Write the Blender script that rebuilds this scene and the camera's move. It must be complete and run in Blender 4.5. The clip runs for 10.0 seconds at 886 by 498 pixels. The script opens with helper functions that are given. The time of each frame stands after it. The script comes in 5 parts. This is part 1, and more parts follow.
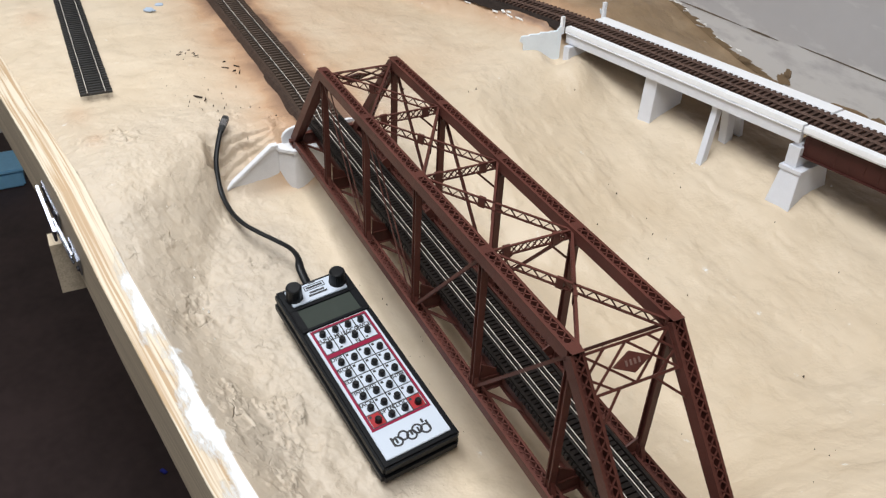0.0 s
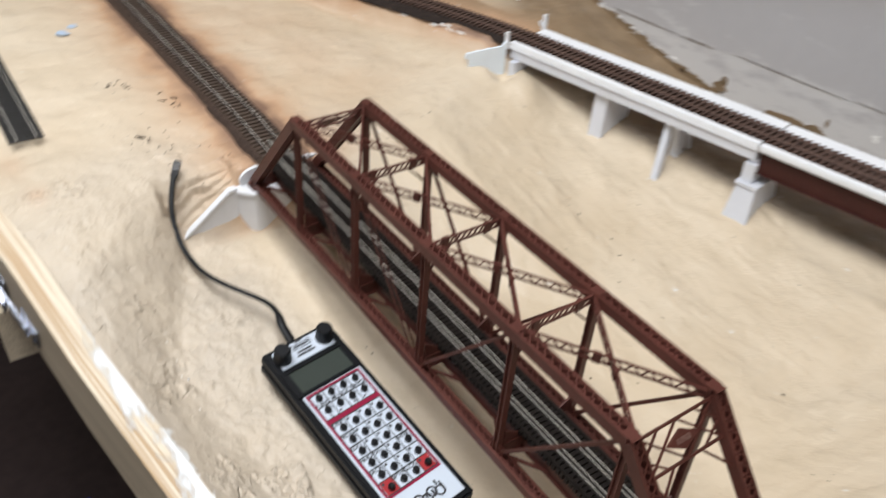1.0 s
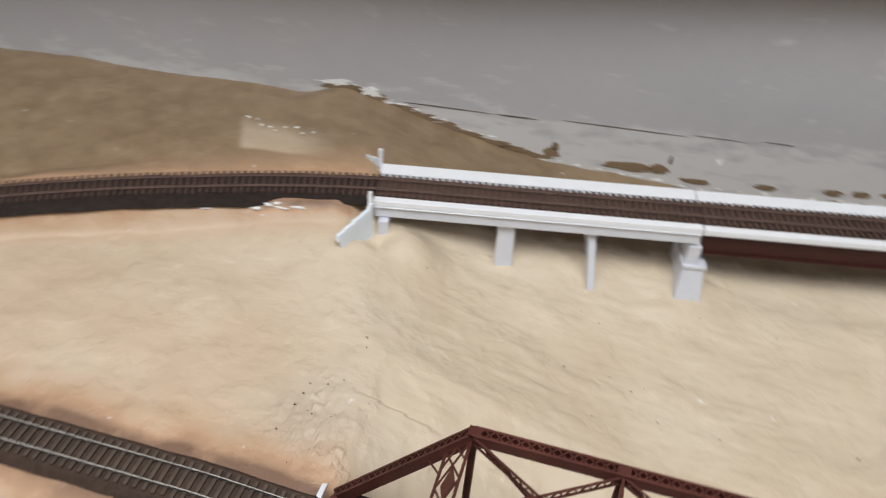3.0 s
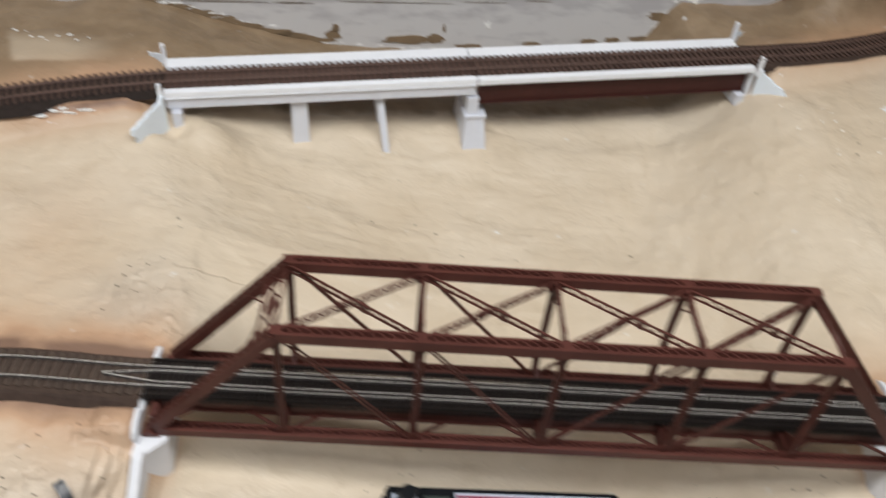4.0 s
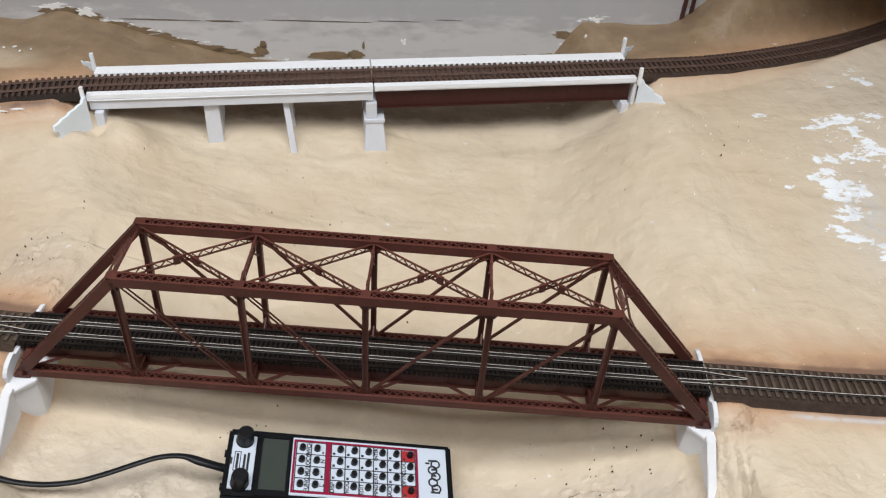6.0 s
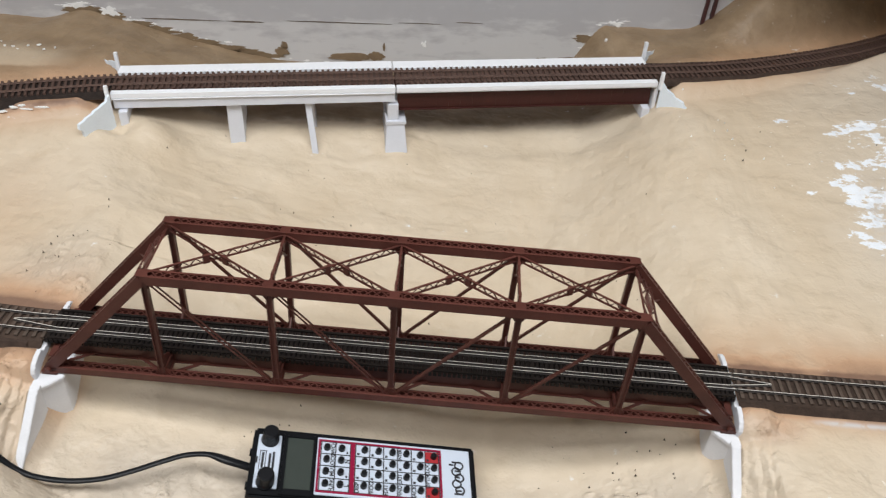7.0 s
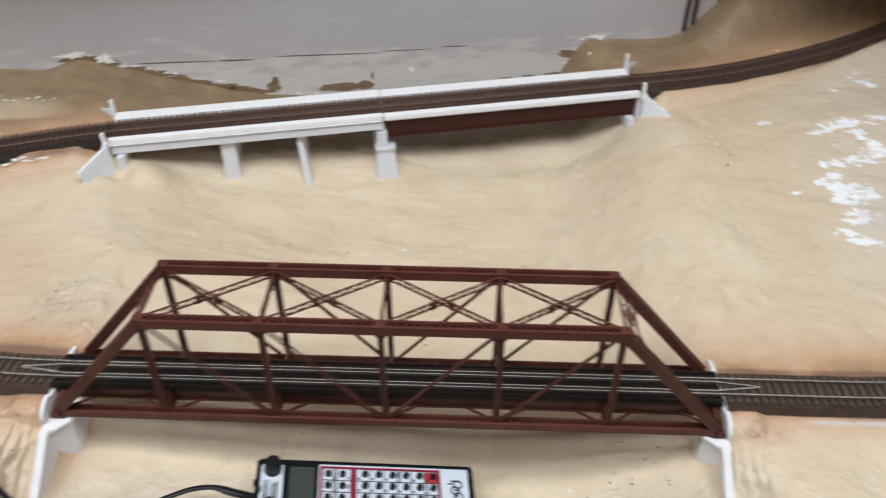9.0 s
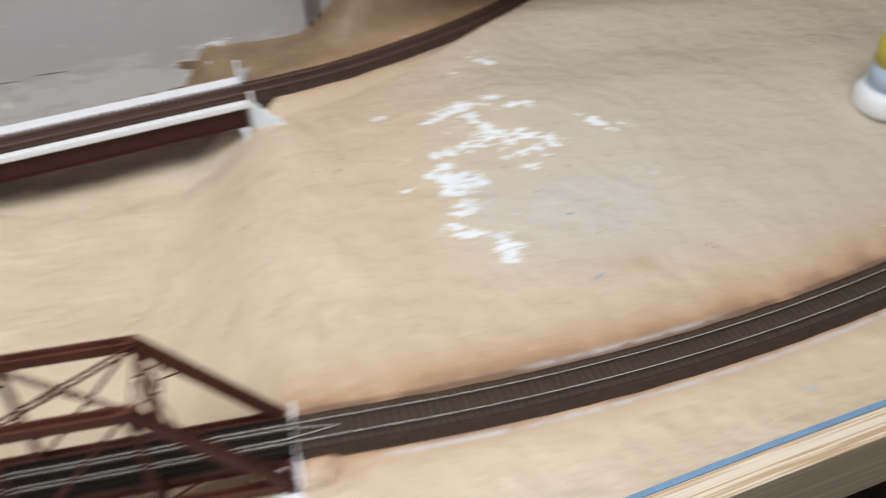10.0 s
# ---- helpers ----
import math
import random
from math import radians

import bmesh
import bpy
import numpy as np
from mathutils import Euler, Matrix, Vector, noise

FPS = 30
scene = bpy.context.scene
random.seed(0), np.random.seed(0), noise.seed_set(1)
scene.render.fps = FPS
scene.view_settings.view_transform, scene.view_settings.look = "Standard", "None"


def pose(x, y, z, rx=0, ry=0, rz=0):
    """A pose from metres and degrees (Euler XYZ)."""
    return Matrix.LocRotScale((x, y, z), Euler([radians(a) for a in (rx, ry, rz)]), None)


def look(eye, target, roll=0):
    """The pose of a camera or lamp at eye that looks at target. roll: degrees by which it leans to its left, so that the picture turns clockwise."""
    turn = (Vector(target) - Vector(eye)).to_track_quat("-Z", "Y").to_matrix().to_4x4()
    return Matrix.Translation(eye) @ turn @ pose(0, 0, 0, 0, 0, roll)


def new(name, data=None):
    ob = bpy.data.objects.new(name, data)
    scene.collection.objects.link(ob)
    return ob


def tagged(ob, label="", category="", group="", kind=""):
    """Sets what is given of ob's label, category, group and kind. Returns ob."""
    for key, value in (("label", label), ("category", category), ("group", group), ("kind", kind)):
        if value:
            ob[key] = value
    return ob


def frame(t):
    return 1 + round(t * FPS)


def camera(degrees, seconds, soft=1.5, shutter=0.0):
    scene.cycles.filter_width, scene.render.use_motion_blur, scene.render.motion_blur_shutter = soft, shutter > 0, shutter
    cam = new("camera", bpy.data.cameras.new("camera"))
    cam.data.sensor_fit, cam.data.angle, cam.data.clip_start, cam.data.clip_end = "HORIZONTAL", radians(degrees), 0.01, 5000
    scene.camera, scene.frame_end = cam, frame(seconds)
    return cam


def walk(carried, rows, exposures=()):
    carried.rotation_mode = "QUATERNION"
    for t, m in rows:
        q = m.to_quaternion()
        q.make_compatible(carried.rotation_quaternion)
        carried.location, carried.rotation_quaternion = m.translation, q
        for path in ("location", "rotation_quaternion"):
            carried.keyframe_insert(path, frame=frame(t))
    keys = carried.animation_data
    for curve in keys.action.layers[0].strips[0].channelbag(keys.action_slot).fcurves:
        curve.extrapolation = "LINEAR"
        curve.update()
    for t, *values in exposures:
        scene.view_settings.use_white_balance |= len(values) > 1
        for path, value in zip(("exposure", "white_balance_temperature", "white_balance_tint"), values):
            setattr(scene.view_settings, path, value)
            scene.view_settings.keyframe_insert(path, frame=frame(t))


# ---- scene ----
cam = camera(56.49, 10.0, soft=1.25, shutter=0.6)
PATH = [
    (0, (0.4053, -0.2004, 0.3680), (-0.1671, 0.1105, -0.0965), 2.83),
    (0.5, (0.3814, -0.2118, 0.3683), (-0.1797, 0.1191, -0.0961), 2.67),
    (1, (0.3248, -0.2440, 0.4059), (-0.1758, 0.1506, -0.0775), 5.00),
    (1.2, (0.3171, -0.2589, 0.4494), (-0.1462, 0.1640, -0.0470), 5.31),
    (1.5, (0.2875, -0.2622, 0.4602), (-0.1573, 0.1718, -0.0436), 6.59),
    (1.8, (0.2149, -0.2471, 0.4638), (-0.2029, 0.2070, -0.0453), 6.27),
    (2, (0.1503, -0.2364, 0.4632), (-0.2596, 0.2445, -0.0274), 3.57),
    (2.2, (0.1021, -0.2326, 0.4736), (-0.2982, 0.2659, -0.0072), 1.55),
    (3.3, (-0.1862, -0.2691, 0.4913), (-0.2120, 0.3472, -0.0182), 6.54),
    (3.5, (-0.1899, -0.2944, 0.4923), (-0.1851, 0.3156, -0.0254), 6.01),
    (3.7, (-0.1685, -0.3098, 0.4805), (-0.1429, 0.2900, -0.0482), 5.81),
    (4, (-0.1091, -0.3269, 0.4778), (-0.0593, 0.2598, -0.0637), 6.64),
    (4.2, (-0.0658, -0.3389, 0.4747), (-0.0144, 0.2421, -0.0729), 6.45),
    (4.5, (-0.0137, -0.3708, 0.4708), (0.0271, 0.2141, -0.0734), 6.05),
    (5, (0.0281, -0.4014, 0.4878), (0.0430, 0.1974, -0.0425), 4.82),
    (5.5, (0.0439, -0.4126, 0.4965), (0.0566, 0.2004, -0.0175), 4.85),
    (7, (0.0263, -0.4194, 0.4959), (0.0337, 0.1959, -0.0153), 5.22),
    (7.5, (0.0098, -0.4098, 0.4977), (-0.0010, 0.2077, -0.0108), 4.40),
    (8, (0.0065, -0.4175, 0.5113), (-0.0215, 0.1989, 0.0022), 3.14),
    (8.5, (0.0165, -0.4211, 0.5186), (-0.0164, 0.1975, 0.0125), 2.00),
    (9, (0.0550, -0.4259, 0.5177), (0.0414, 0.1956, 0.0141), 0.40),
    (9.2, (0.0902, -0.4214, 0.5143), (0.0992, 0.1997, 0.0102), -0.21),
    (9.4, (0.1436, -0.4167, 0.5076), (0.1800, 0.2051, 0.0055), -0.57),
    (9.5, (0.1745, -0.4124, 0.5062), (0.2224, 0.2088, 0.0044), -1.15),
    (9.6, (0.1908, -0.4035, 0.5086), (0.2593, 0.2124, 0.0027), -0.83),
    (9.7, (0.2078, -0.3969, 0.5050), (0.2950, 0.2175, 0.0001), -0.86),
    (9.8, (0.2341, -0.3845, 0.4997), (0.3356, 0.2277, -0.0053), -1.20),
    (9.9, (0.2595, -0.3765, 0.5052), (0.3820, 0.2272, -0.0052), -0.69),
    (10, (0.2938, -0.3610, 0.5043), (0.4319, 0.2348, -0.0114), -0.06),
]
walk(cam, [(t, look(eye, target, roll)) for t, eye, target, roll in PATH], exposures=[(0.0, 0.15), (1.5, 0.14), (2.2, 0.03), (3.5, -0.11), (4.5, -0.01), (5.0, 0.0), (8.0, 0.01), (9.4, 0.0), (9.7, 0.06), (10.0, 0.02)])

# ---------------------------------------------------------------- world and lamps
world = bpy.data.worlds.new("room_air")
world.use_nodes = True
world.node_tree.nodes["Background"].inputs[0].default_value = (0.9, 0.95, 1.0, 1)
world.node_tree.nodes["Background"].inputs[1].default_value = 0.02
scene.world = world
FLOOR_Z, CEIL_Z = -1.05, 1.35


def area_lamp(name, place, size_x, size_y, watts, colour):
    data = bpy.data.lights.new(name, "AREA")
    data.shape, data.size, data.size_y, data.energy, data.color = "RECTANGLE", size_x, size_y, watts, colour
    ob = new(name, data)
    ob.location = place
    return ob


LAMP_SPOTS = [(-0.52, -0.32, 17.0), (0.48, -0.32, 13.8), (0.0, -1.15, 3.5)]
for lx, ly, watts in LAMP_SPOTS:
    area_lamp("ceiling_lamp_light", (lx, ly, CEIL_Z - 0.075), 1.15, 0.56, watts, (0.965, 0.985, 1.0))

# ---------------------------------------------------------------- materials


def material(name, colour, rough=0.6, metal=0.0, spread=0.12, scale=60.0, fine=600.0, bump=0.15, bump_scale=900.0, coat=0.0, tint=None, spec=0.5):
    """Paint or plastic: the colour broken at two scales, a fine relief, a little change from object to object."""
    m = bpy.data.materials.new(name)
    m.use_nodes = True
    nt = m.node_tree
    b = nt.nodes["Principled BSDF"]
    b.inputs["Roughness"].default_value, b.inputs["Metallic"].default_value = rough, metal
    b.inputs["Coat Weight"].default_value = coat
    b.inputs["Specular IOR Level"].default_value = spec
    co = nt.nodes.new("ShaderNodeTexCoord")
    n1, n2 = nt.nodes.new("ShaderNodeTexNoise"), nt.nodes.new("ShaderNodeTexNoise")
    n1.inputs["Scale"].default_value, n2.inputs["Scale"].default_value = scale, fine
    n1.inputs["Detail"].default_value, n2.inputs["Detail"].default_value = 5, 3
    info = nt.nodes.new("ShaderNodeObjectInfo")
    add = nt.nodes.new("ShaderNodeMath")
    add.operation = "MULTIPLY_ADD"
    add.inputs[1].default_value, add.inputs[2].default_value = 0.45, 0.0
    nt.links.new(n2.outputs["Fac"], add.inputs[0])
    nt.links.new(n1.outputs["Fac"], add.inputs[2])
    add2 = nt.nodes.new("ShaderNodeMath")
    add2.operation = "MULTIPLY_ADD"
    add2.inputs[1].default_value = 0.25
    nt.links.new(info.outputs["Random"], add2.inputs[0])
    nt.links.new(add.outputs[0], add2.inputs[2])
    ramp = nt.nodes.new("ShaderNodeMapRange")
    ramp.inputs["From Min"].default_value, ramp.inputs["From Max"].default_value = 0.45, 1.15
    nt.links.new(add2.outputs[0], ramp.inputs["Value"])
    mix = nt.nodes.new("ShaderNodeMix")
    mix.data_type = "RGBA"
    dark = tuple(c * (1 - spread) for c in colour)
    light = tuple(min(1, c * (1 + spread)) for c in (tint or colour))
    mix.inputs[6].default_value, mix.inputs[7].default_value = (*dark, 1), (*light, 1)
    nt.links.new(ramp.outputs[0], mix.inputs[0])
    nt.links.new(mix.outputs[2], b.inputs["Base Color"])
    for n in (n1, n2):
        nt.links.new(co.outputs["Object"], n.inputs["Vector"])
    if bump:
        n3, bp = nt.nodes.new("ShaderNodeTexNoise"), nt.nodes.new("ShaderNodeBump")
        n3.inputs["Scale"].default_value, n3.inputs["Detail"].default_value = bump_scale, 4
        nt.links.new(co.outputs["Object"], n3.inputs["Vector"])
        bp.inputs["Strength"].default_value, bp.inputs["Distance"].default_value = bump, 0.001
        nt.links.new(n3.outputs["Fac"], bp.inputs["Height"])
        nt.links.new(bp.outputs[0], b.inputs["Normal"])
    return m


OXIDE = material("oxide_brown_plastic", (0.069, 0.0200, 0.0145), 0.5, spread=0.25, scale=40, tint=(0.085, 0.0265, 0.0195), spec=0.32)
GIRDER = material("girder_brown_plastic", (0.046, 0.0125, 0.010), 0.5, spread=0.2, spec=0.3)
TIE = material("tie_brown", (0.0095, 0.0070, 0.0062), 0.5, spread=0.4, scale=120, tint=(0.0140, 0.0104, 0.0090), spec=0.24)
TIE_RUST = material("tie_rust_brown", (0.080, 0.057, 0.044), 0.75, spread=0.3, scale=120, spec=0.3)
TIE_REAR = material("tie_painted_brown", (0.080, 0.048, 0.038), 0.75, spread=0.3, scale=120, spec=0.3)
TIE_BLACK = material("tie_black_plastic", (0.028, 0.028, 0.029), 0.55, spread=0.3)
RAIL = material("rail_nickel_silver", (0.88, 0.84, 0.77), 0.38, 0.40, spread=0.1, bump=0.03)
RAIL_RUST = material("rail_painted_rust", (0.125, 0.077, 0.061), 0.6, 0.1, spread=0.25)
RAIL_SIDE = material("rail_side_weathered", (0.026, 0.019, 0.016), 0.6, 0.0, spread=0.25)
BALLAST = material("cork_roadbed_brown", (0.050, 0.033, 0.025), 0.9, spread=0.4, scale=160, bump=0.7, bump_scale=600, spec=0.2)
CURVEBED = material("roadbed_dark_brown", (0.056, 0.037, 0.029), 0.9, spread=0.4, scale=160, bump=0.7, bump_scale=600, spec=0.2)
# roadbed brown taken down to black for the shade in the unfilled gap
DARKBED = material("roadbed_and_gap_shade_black", (0.030, 0.022, 0.019), 0.9, spread=0.4, scale=160, bump=0.7, bump_scale=600, spec=0.2)
DECK = material("deck_dark_brown", (0.024, 0.014, 0.0115), 0.85, spread=0.3, scale=150, spec=0.2)
VDECK = material("viaduct_deck_rust_brown", (0.120, 0.074, 0.060), 0.85, spread=0.35, scale=120, spec=0.2)
RUBBED = material("rubbed_brown_plastic", (0.20, 0.12, 0.10), 0.5, spread=0.2)
PALEBLUE = material("pale_blue_foam", (0.76, 0.83, 0.90), 0.7, spread=0.06, bump=0.2, bump_scale=500)
# white styrene greyed: the shade on beams and piers is in the colour
SHADED_WHITE = material("shaded_white_styrene", (0.66, 0.68, 0.74), 0.5, spread=0.06, bump=0.1)
WHITE = material("white_styrene", (0.86, 0.88, 0.92), 0.45, spread=0.04, bump=0.05)
PLASTER = material("cast_plaster_white", (0.66, 0.665, 0.69), 0.7, spread=0.08, bump=0.2, spec=0.3)


def backdrop_material():
    """Flat grey paint, with paler filler rubbed over the lower part in soft streaks."""
    m = material("backdrop_grey_paint", (0.468, 0.458, 0.470), 0.55, spread=0.06, scale=6, fine=70, bump=0.08, bump_scale=90, spec=0.5)
    nt = m.node_tree
    b = nt.nodes["Principled BSDF"]
    base = b.inputs["Base Color"].links[0].from_socket
    co, mp, sep = (nt.nodes.new(k) for k in ("ShaderNodeTexCoord", "ShaderNodeMapping", "ShaderNodeSeparateXYZ"))
    mp.inputs["Scale"].default_value = (0.5, 0.5, 1.6)
    nt.links.new(co.outputs["Object"], mp.inputs["Vector"])
    nt.links.new(co.outputs["Object"], sep.inputs[0])
    n = nt.nodes.new("ShaderNodeTexNoise")
    n.inputs["Scale"].default_value, n.inputs["Detail"].default_value, n.inputs["Roughness"].default_value = 42, 6, 0.6
    nt.links.new(mp.outputs[0], n.inputs["Vector"])
    low = nt.nodes.new("ShaderNodeMapRange")
    for k, v in (("From Min", 0.01), ("From Max", 0.07), ("To Min", 0.16), ("To Max", -0.14)):
        low.inputs[k].default_value = v
    nt.links.new(sep.outputs["Z"], low.inputs["Value"])
    total = nt.nodes.new("ShaderNodeMath")
    nt.links.new(n.outputs["Fac"], total.inputs[0])
    nt.links.new(low.outputs[0], total.inputs[1])
    edge = nt.nodes.new("ShaderNodeMapRange")
    for k, v in (("From Min", 0.47), ("From Max", 0.63), ("To Max", 0.6)):
        edge.inputs[k].default_value = v
    nt.links.new(total.outputs[0], edge.inputs["Value"])
    mix = nt.nodes.new("ShaderNodeMix")
    mix.data_type = "RGBA"
    mix.inputs[7].default_value = (0.68, 0.675, 0.67, 1)
    nt.links.new(edge.outputs[0], mix.inputs[0])
    nt.links.new(base, mix.inputs[6])
    nt.links.new(mix.outputs[2], b.inputs["Base Color"])
    return m


WALLGREY = backdrop_material()
PINE = material("pine_board", (0.62, 0.43, 0.24), 0.6, spread=0.15)
BLACK = material("black_abs", (0.0060, 0.0065, 0.008), 0.42, spread=0.2, bump=0.06, spec=0.12)
FLOORMAT = material("dark_floor", (0.040, 0.0265, 0.026), 0.5, spread=0.55, scale=5, fine=45, spec=0.3)
ROOM = material("room_wall_paint", (0.55, 0.53, 0.5), 0.8, spread=0.05, scale=3, fine=40)

# ---------------------------------------------------------------- mesh helpers


def add_box(bm, m):
    """A unit cube carried by the matrix m."""
    vs = [bm.verts.new(m @ Vector((x, y, z))) for x in (-0.5, 0.5) for y in (-0.5, 0.5) for z in (-0.5, 0.5)]
    for f in ((0, 1, 3, 2), (4, 6, 7, 5), (0, 4, 5, 1), (2, 3, 7, 6), (0, 2, 6, 4), (1, 5, 7, 3)):
        bm.faces.new([vs[i] for i in f])


def block(bm, x0, x1, y0, y1, z0, z1):
    add_box(bm, Matrix.Translation(((x0 + x1) / 2, (y0 + y1) / 2, (z0 + z1) / 2)) @ Matrix.Diagonal((x1 - x0, y1 - y0, z1 - z0, 1)))


def beam(bm, a, b, w, h, up=(0, 0, 1)):
    """A bar from a to b; w across, h along up."""
    a, b, up = Vector(a), Vector(b), Vector(up)
    d = b - a
    x = d.normalized()
    y = up.cross(x).normalized()
    z = x.cross(y)
    m = Matrix(((x.x, y.x, z.x, 0), (x.y, y.y, z.y, 0), (x.z, y.z, z.z, 0), (0, 0, 0, 1)))
    add_box(bm, Matrix.Translation((a + b) / 2) @ m @ Matrix.Diagonal((d.length, w, h, 1)))


def prism(bm, points, offset):
    """A flat polygon pushed along an offset."""
    lo = [bm.verts.new(Vector(p)) for p in points]
    hi = [bm.verts.new(Vector(p) + Vector(offset)) for p in points]
    n = len(points)
    bm.faces.new(lo[::-1])
    bm.faces.new(hi)
    for i in range(n):
        bm.faces.new((lo[i], lo[(i + 1) % n], hi[(i + 1) % n], hi[i]))


def cyl(bm, m, r, h, n=16, r2=None):
    """A round bar on local z from 0 to h."""
    r2 = r if r2 is None else r2
    lo = [bm.verts.new(m @ Vector((r * math.cos(2 * math.pi * i / n), r * math.sin(2 * math.pi * i / n), 0))) for i in range(n)]
    hi = [bm.verts.new(m @ Vector((r2 * math.cos(2 * math.pi * i / n), r2 * math.sin(2 * math.pi * i / n), h))) for i in range(n)]
    bm.faces.new(lo[::-1])
    bm.faces.new(hi)
    for i in range(n):
        bm.faces.new((lo[i], lo[(i + 1) % n], hi[(i + 1) % n], hi[i]))


def mesh_of(name, bm, mat, smooth=False, bevel=0.0):
    bmesh.ops.recalc_face_normals(bm, faces=bm.faces[:])
    if bevel:
        bmesh.ops.bevel(bm, geom=bm.edges[:], offset=bevel, segments=2, affect="EDGES", clamp_overlap=True)
    me = bpy.data.meshes.new(name)
    bm.to_mesh(me)
    bm.free()
    me.materials.append(mat)
    if smooth:
        me.polygons.foreach_set("use_smooth", [True] * len(me.polygons))
    return me


def part(name, bm, mat, parent=None, label="", smooth=False, bevel=0.0):
    ob = new(name, mesh_of(name, bm, mat, smooth, bevel))
    ob.parent = parent
    return tagged(ob, label) if label else ob


def thing(name, label, category, place=None, group="", kind=""):
    ob = new(name)
    if place is not None:
        ob.matrix_basis = place
    return tagged(ob, label, category, group, kind)


def sstep(a, b, v):
    t = np.clip((v - a) / (b - a), 0, 1)
    return t * t * (3 - 2 * t)


# ---------------------------------------------------------------- plan: lines of the tracks, banks of the valley
RAIL_Z = 0.0125


def main_y(x):
    """Centre of the front track."""
    x = np.asarray(x, float)
    return 0.0305 - 0.0055 * np.clip(x, -0.3, 0.37) + 0.275 * np.clip(x - 0.37, 0, None) ** 2 + 0.0030 * sstep(0.275, 0.36, -x)


def back_y(x):
    """Centre of the rear track: straight over the viaduct, curved at both ends."""
    x = np.asarray(x, float)
    return 0.4285 + 0.1716 * x + 0.87 * np.clip(x - 0.30, 0, None) ** 2 - 0.55 * np.clip(-0.295 - x, 0, None) ** 2


def back_z(x):
    return 0.0488 + 0.0268 * np.clip(np.asarray(x, float), -0.5, 0.45)


def wall_y(x):
    return 0.576 + 0.12 * x


def edge_y(x):
    """Outer face of the front board."""
    return -0.168 + 0.145 * x


def board_top(x):
    """Upper edge of the front board."""
    return np.interp(x, [-0.27, -0.24, -0.15, -0.04, 0.06, 0.20, 0.275, 0.6], [0.002, -0.004, -0.030, -0.044, -0.056, -0.044, 0.004, 0.014])


def ground_z(x, y):
    x, y = np.asarray(x, float), np.asarray(y, float)
    rows = [-0.25, -0.16, -0.10, -0.068, -0.005, 0.10, 0.20, 0.30, 0.36, 0.40, 0.46, 0.62]
    lt = np.interp(y, rows, [-0.30, -0.295, -0.305, -0.303, -0.276, -0.275, -0.282, -0.345, -0.372, -0.360, -0.36, -0.41])
    lb = np.interp(y, rows, [-0.02, -0.06, -0.19, -0.2575, -0.2575, -0.20, -0.02, 0.10, 0.12, 0.12, 0.10, -0.10])
    rt = np.interp(y, rows, [0.30, 0.295, 0.305, 0.303, 0.277, 0.279, 0.31, 0.32, 0.315, 0.312, 0.310, 0.215])
    rb = np.interp(y, rows, [0.08, 0.11, 0.19, 0.2575, 0.2575, 0.20, 0.13, 0.12, 0.15, 0.165, 0.185, 0.163])
    deep = np.interp(y, rows, [-0.060, -0.066, -0.072, -0.074, -0.074, -0.072, -0.072, -0.067, -0.054, -0.041, -0.036, -0.022])
    power = np.interp(y, rows, [1, 1, 1, 1, 1, 1, 1.4, 2.6, 3.2, 3.2, 2.4, 1.1])
    front = (1 - sstep(0.06, 0.26, y)) * sstep(-0.17, -0.10, y)
    deep = deep + front * (np.interp(x, [-0.26, -0.11, 0.02, 0.09, 0.16, 0.25], [-0.047, -0.068, -0.086, -0.094, -0.080, -0.040]) - deep)
    top = 0.003 + 0.034 * np.where(x < 0, sstep(0.24, 0.42, y), sstep(0.16, 0.42, y)) + 0.020 * sstep(0.33, 0.58, x) * sstep(0.06, 0.26, y)
    top = top + 0.06 * sstep(0.33, 0.43, x) * sstep(0.03, 0.10, y - back_y(np.minimum(x, 0.7)))
    top = top + 0.016 * sstep(0.45, 0.58, y) * sstep(0.1, 0.25, x) + 0.013 * np.exp(-(((x + 0.43) / 0.035) ** 2)) * sstep(0.44, 0.53, y)
    tl, tr = (x - lt) / (lb - lt), np.clip((rt - x) / (rt - rb), 0, 1)
    tl = np.clip(0.5 * (tl + np.sqrt(tl * tl + 0.0012)), 0, 1)
    tl = 1 - (1 - tl) ** power
    tl = np.where(power > 1.2, tl, 0.2 * tl + 0.8 * tl * tl * (3 - 2 * tl))
    tr = tr * tr * (3 - 2 * tr)
    z = top + (deep - top) * np.minimum(tl, tr)
    # beds of the tracks
    w = (1 - sstep(0.024, 0.045, np.abs(y - main_y(x)))) * np.maximum(sstep(0.268, 0.277, x), sstep(0.268, 0.277, -x))
    z = z + (0.0035 - z) * w
    ear = np.exp(-(((np.abs(x) - 0.287) / 0.012) ** 4)) * sstep(-0.014, -0.004, y) * (1 - sstep(0.006, 0.012, y))
    z = z + (0.0080 - z) * ear
    z = z - 0.014 * np.exp(-(((x + 0.326) / 0.016) ** 2) - ((y - 0.331) / 0.014) ** 2)
    z = z + 0.017 * np.exp(-(((x + 0.292) / 0.03) ** 2) - ((y - 0.338) / 0.025) ** 2)
    z = z + 0.008 * np.exp(-(((x + 0.036) / 0.045) ** 2) - ((y - 0.385) / 0.035) ** 2)
    z = z + 0.006 * np.exp(-(((x + 0.145) / 0.060) ** 4) - ((y - 0.372) / 0.045) ** 2)
    z = z - 0.25 * sstep(0.0, 0.012, y - 0.630 - 0.36 * (x - 0.39)) * (x > 0.3895)
    z = z - 0.006 * sstep(0.47, 0.54, y) * (1 - sstep(0.30, 0.38, x))
    side = y - back_y(x)
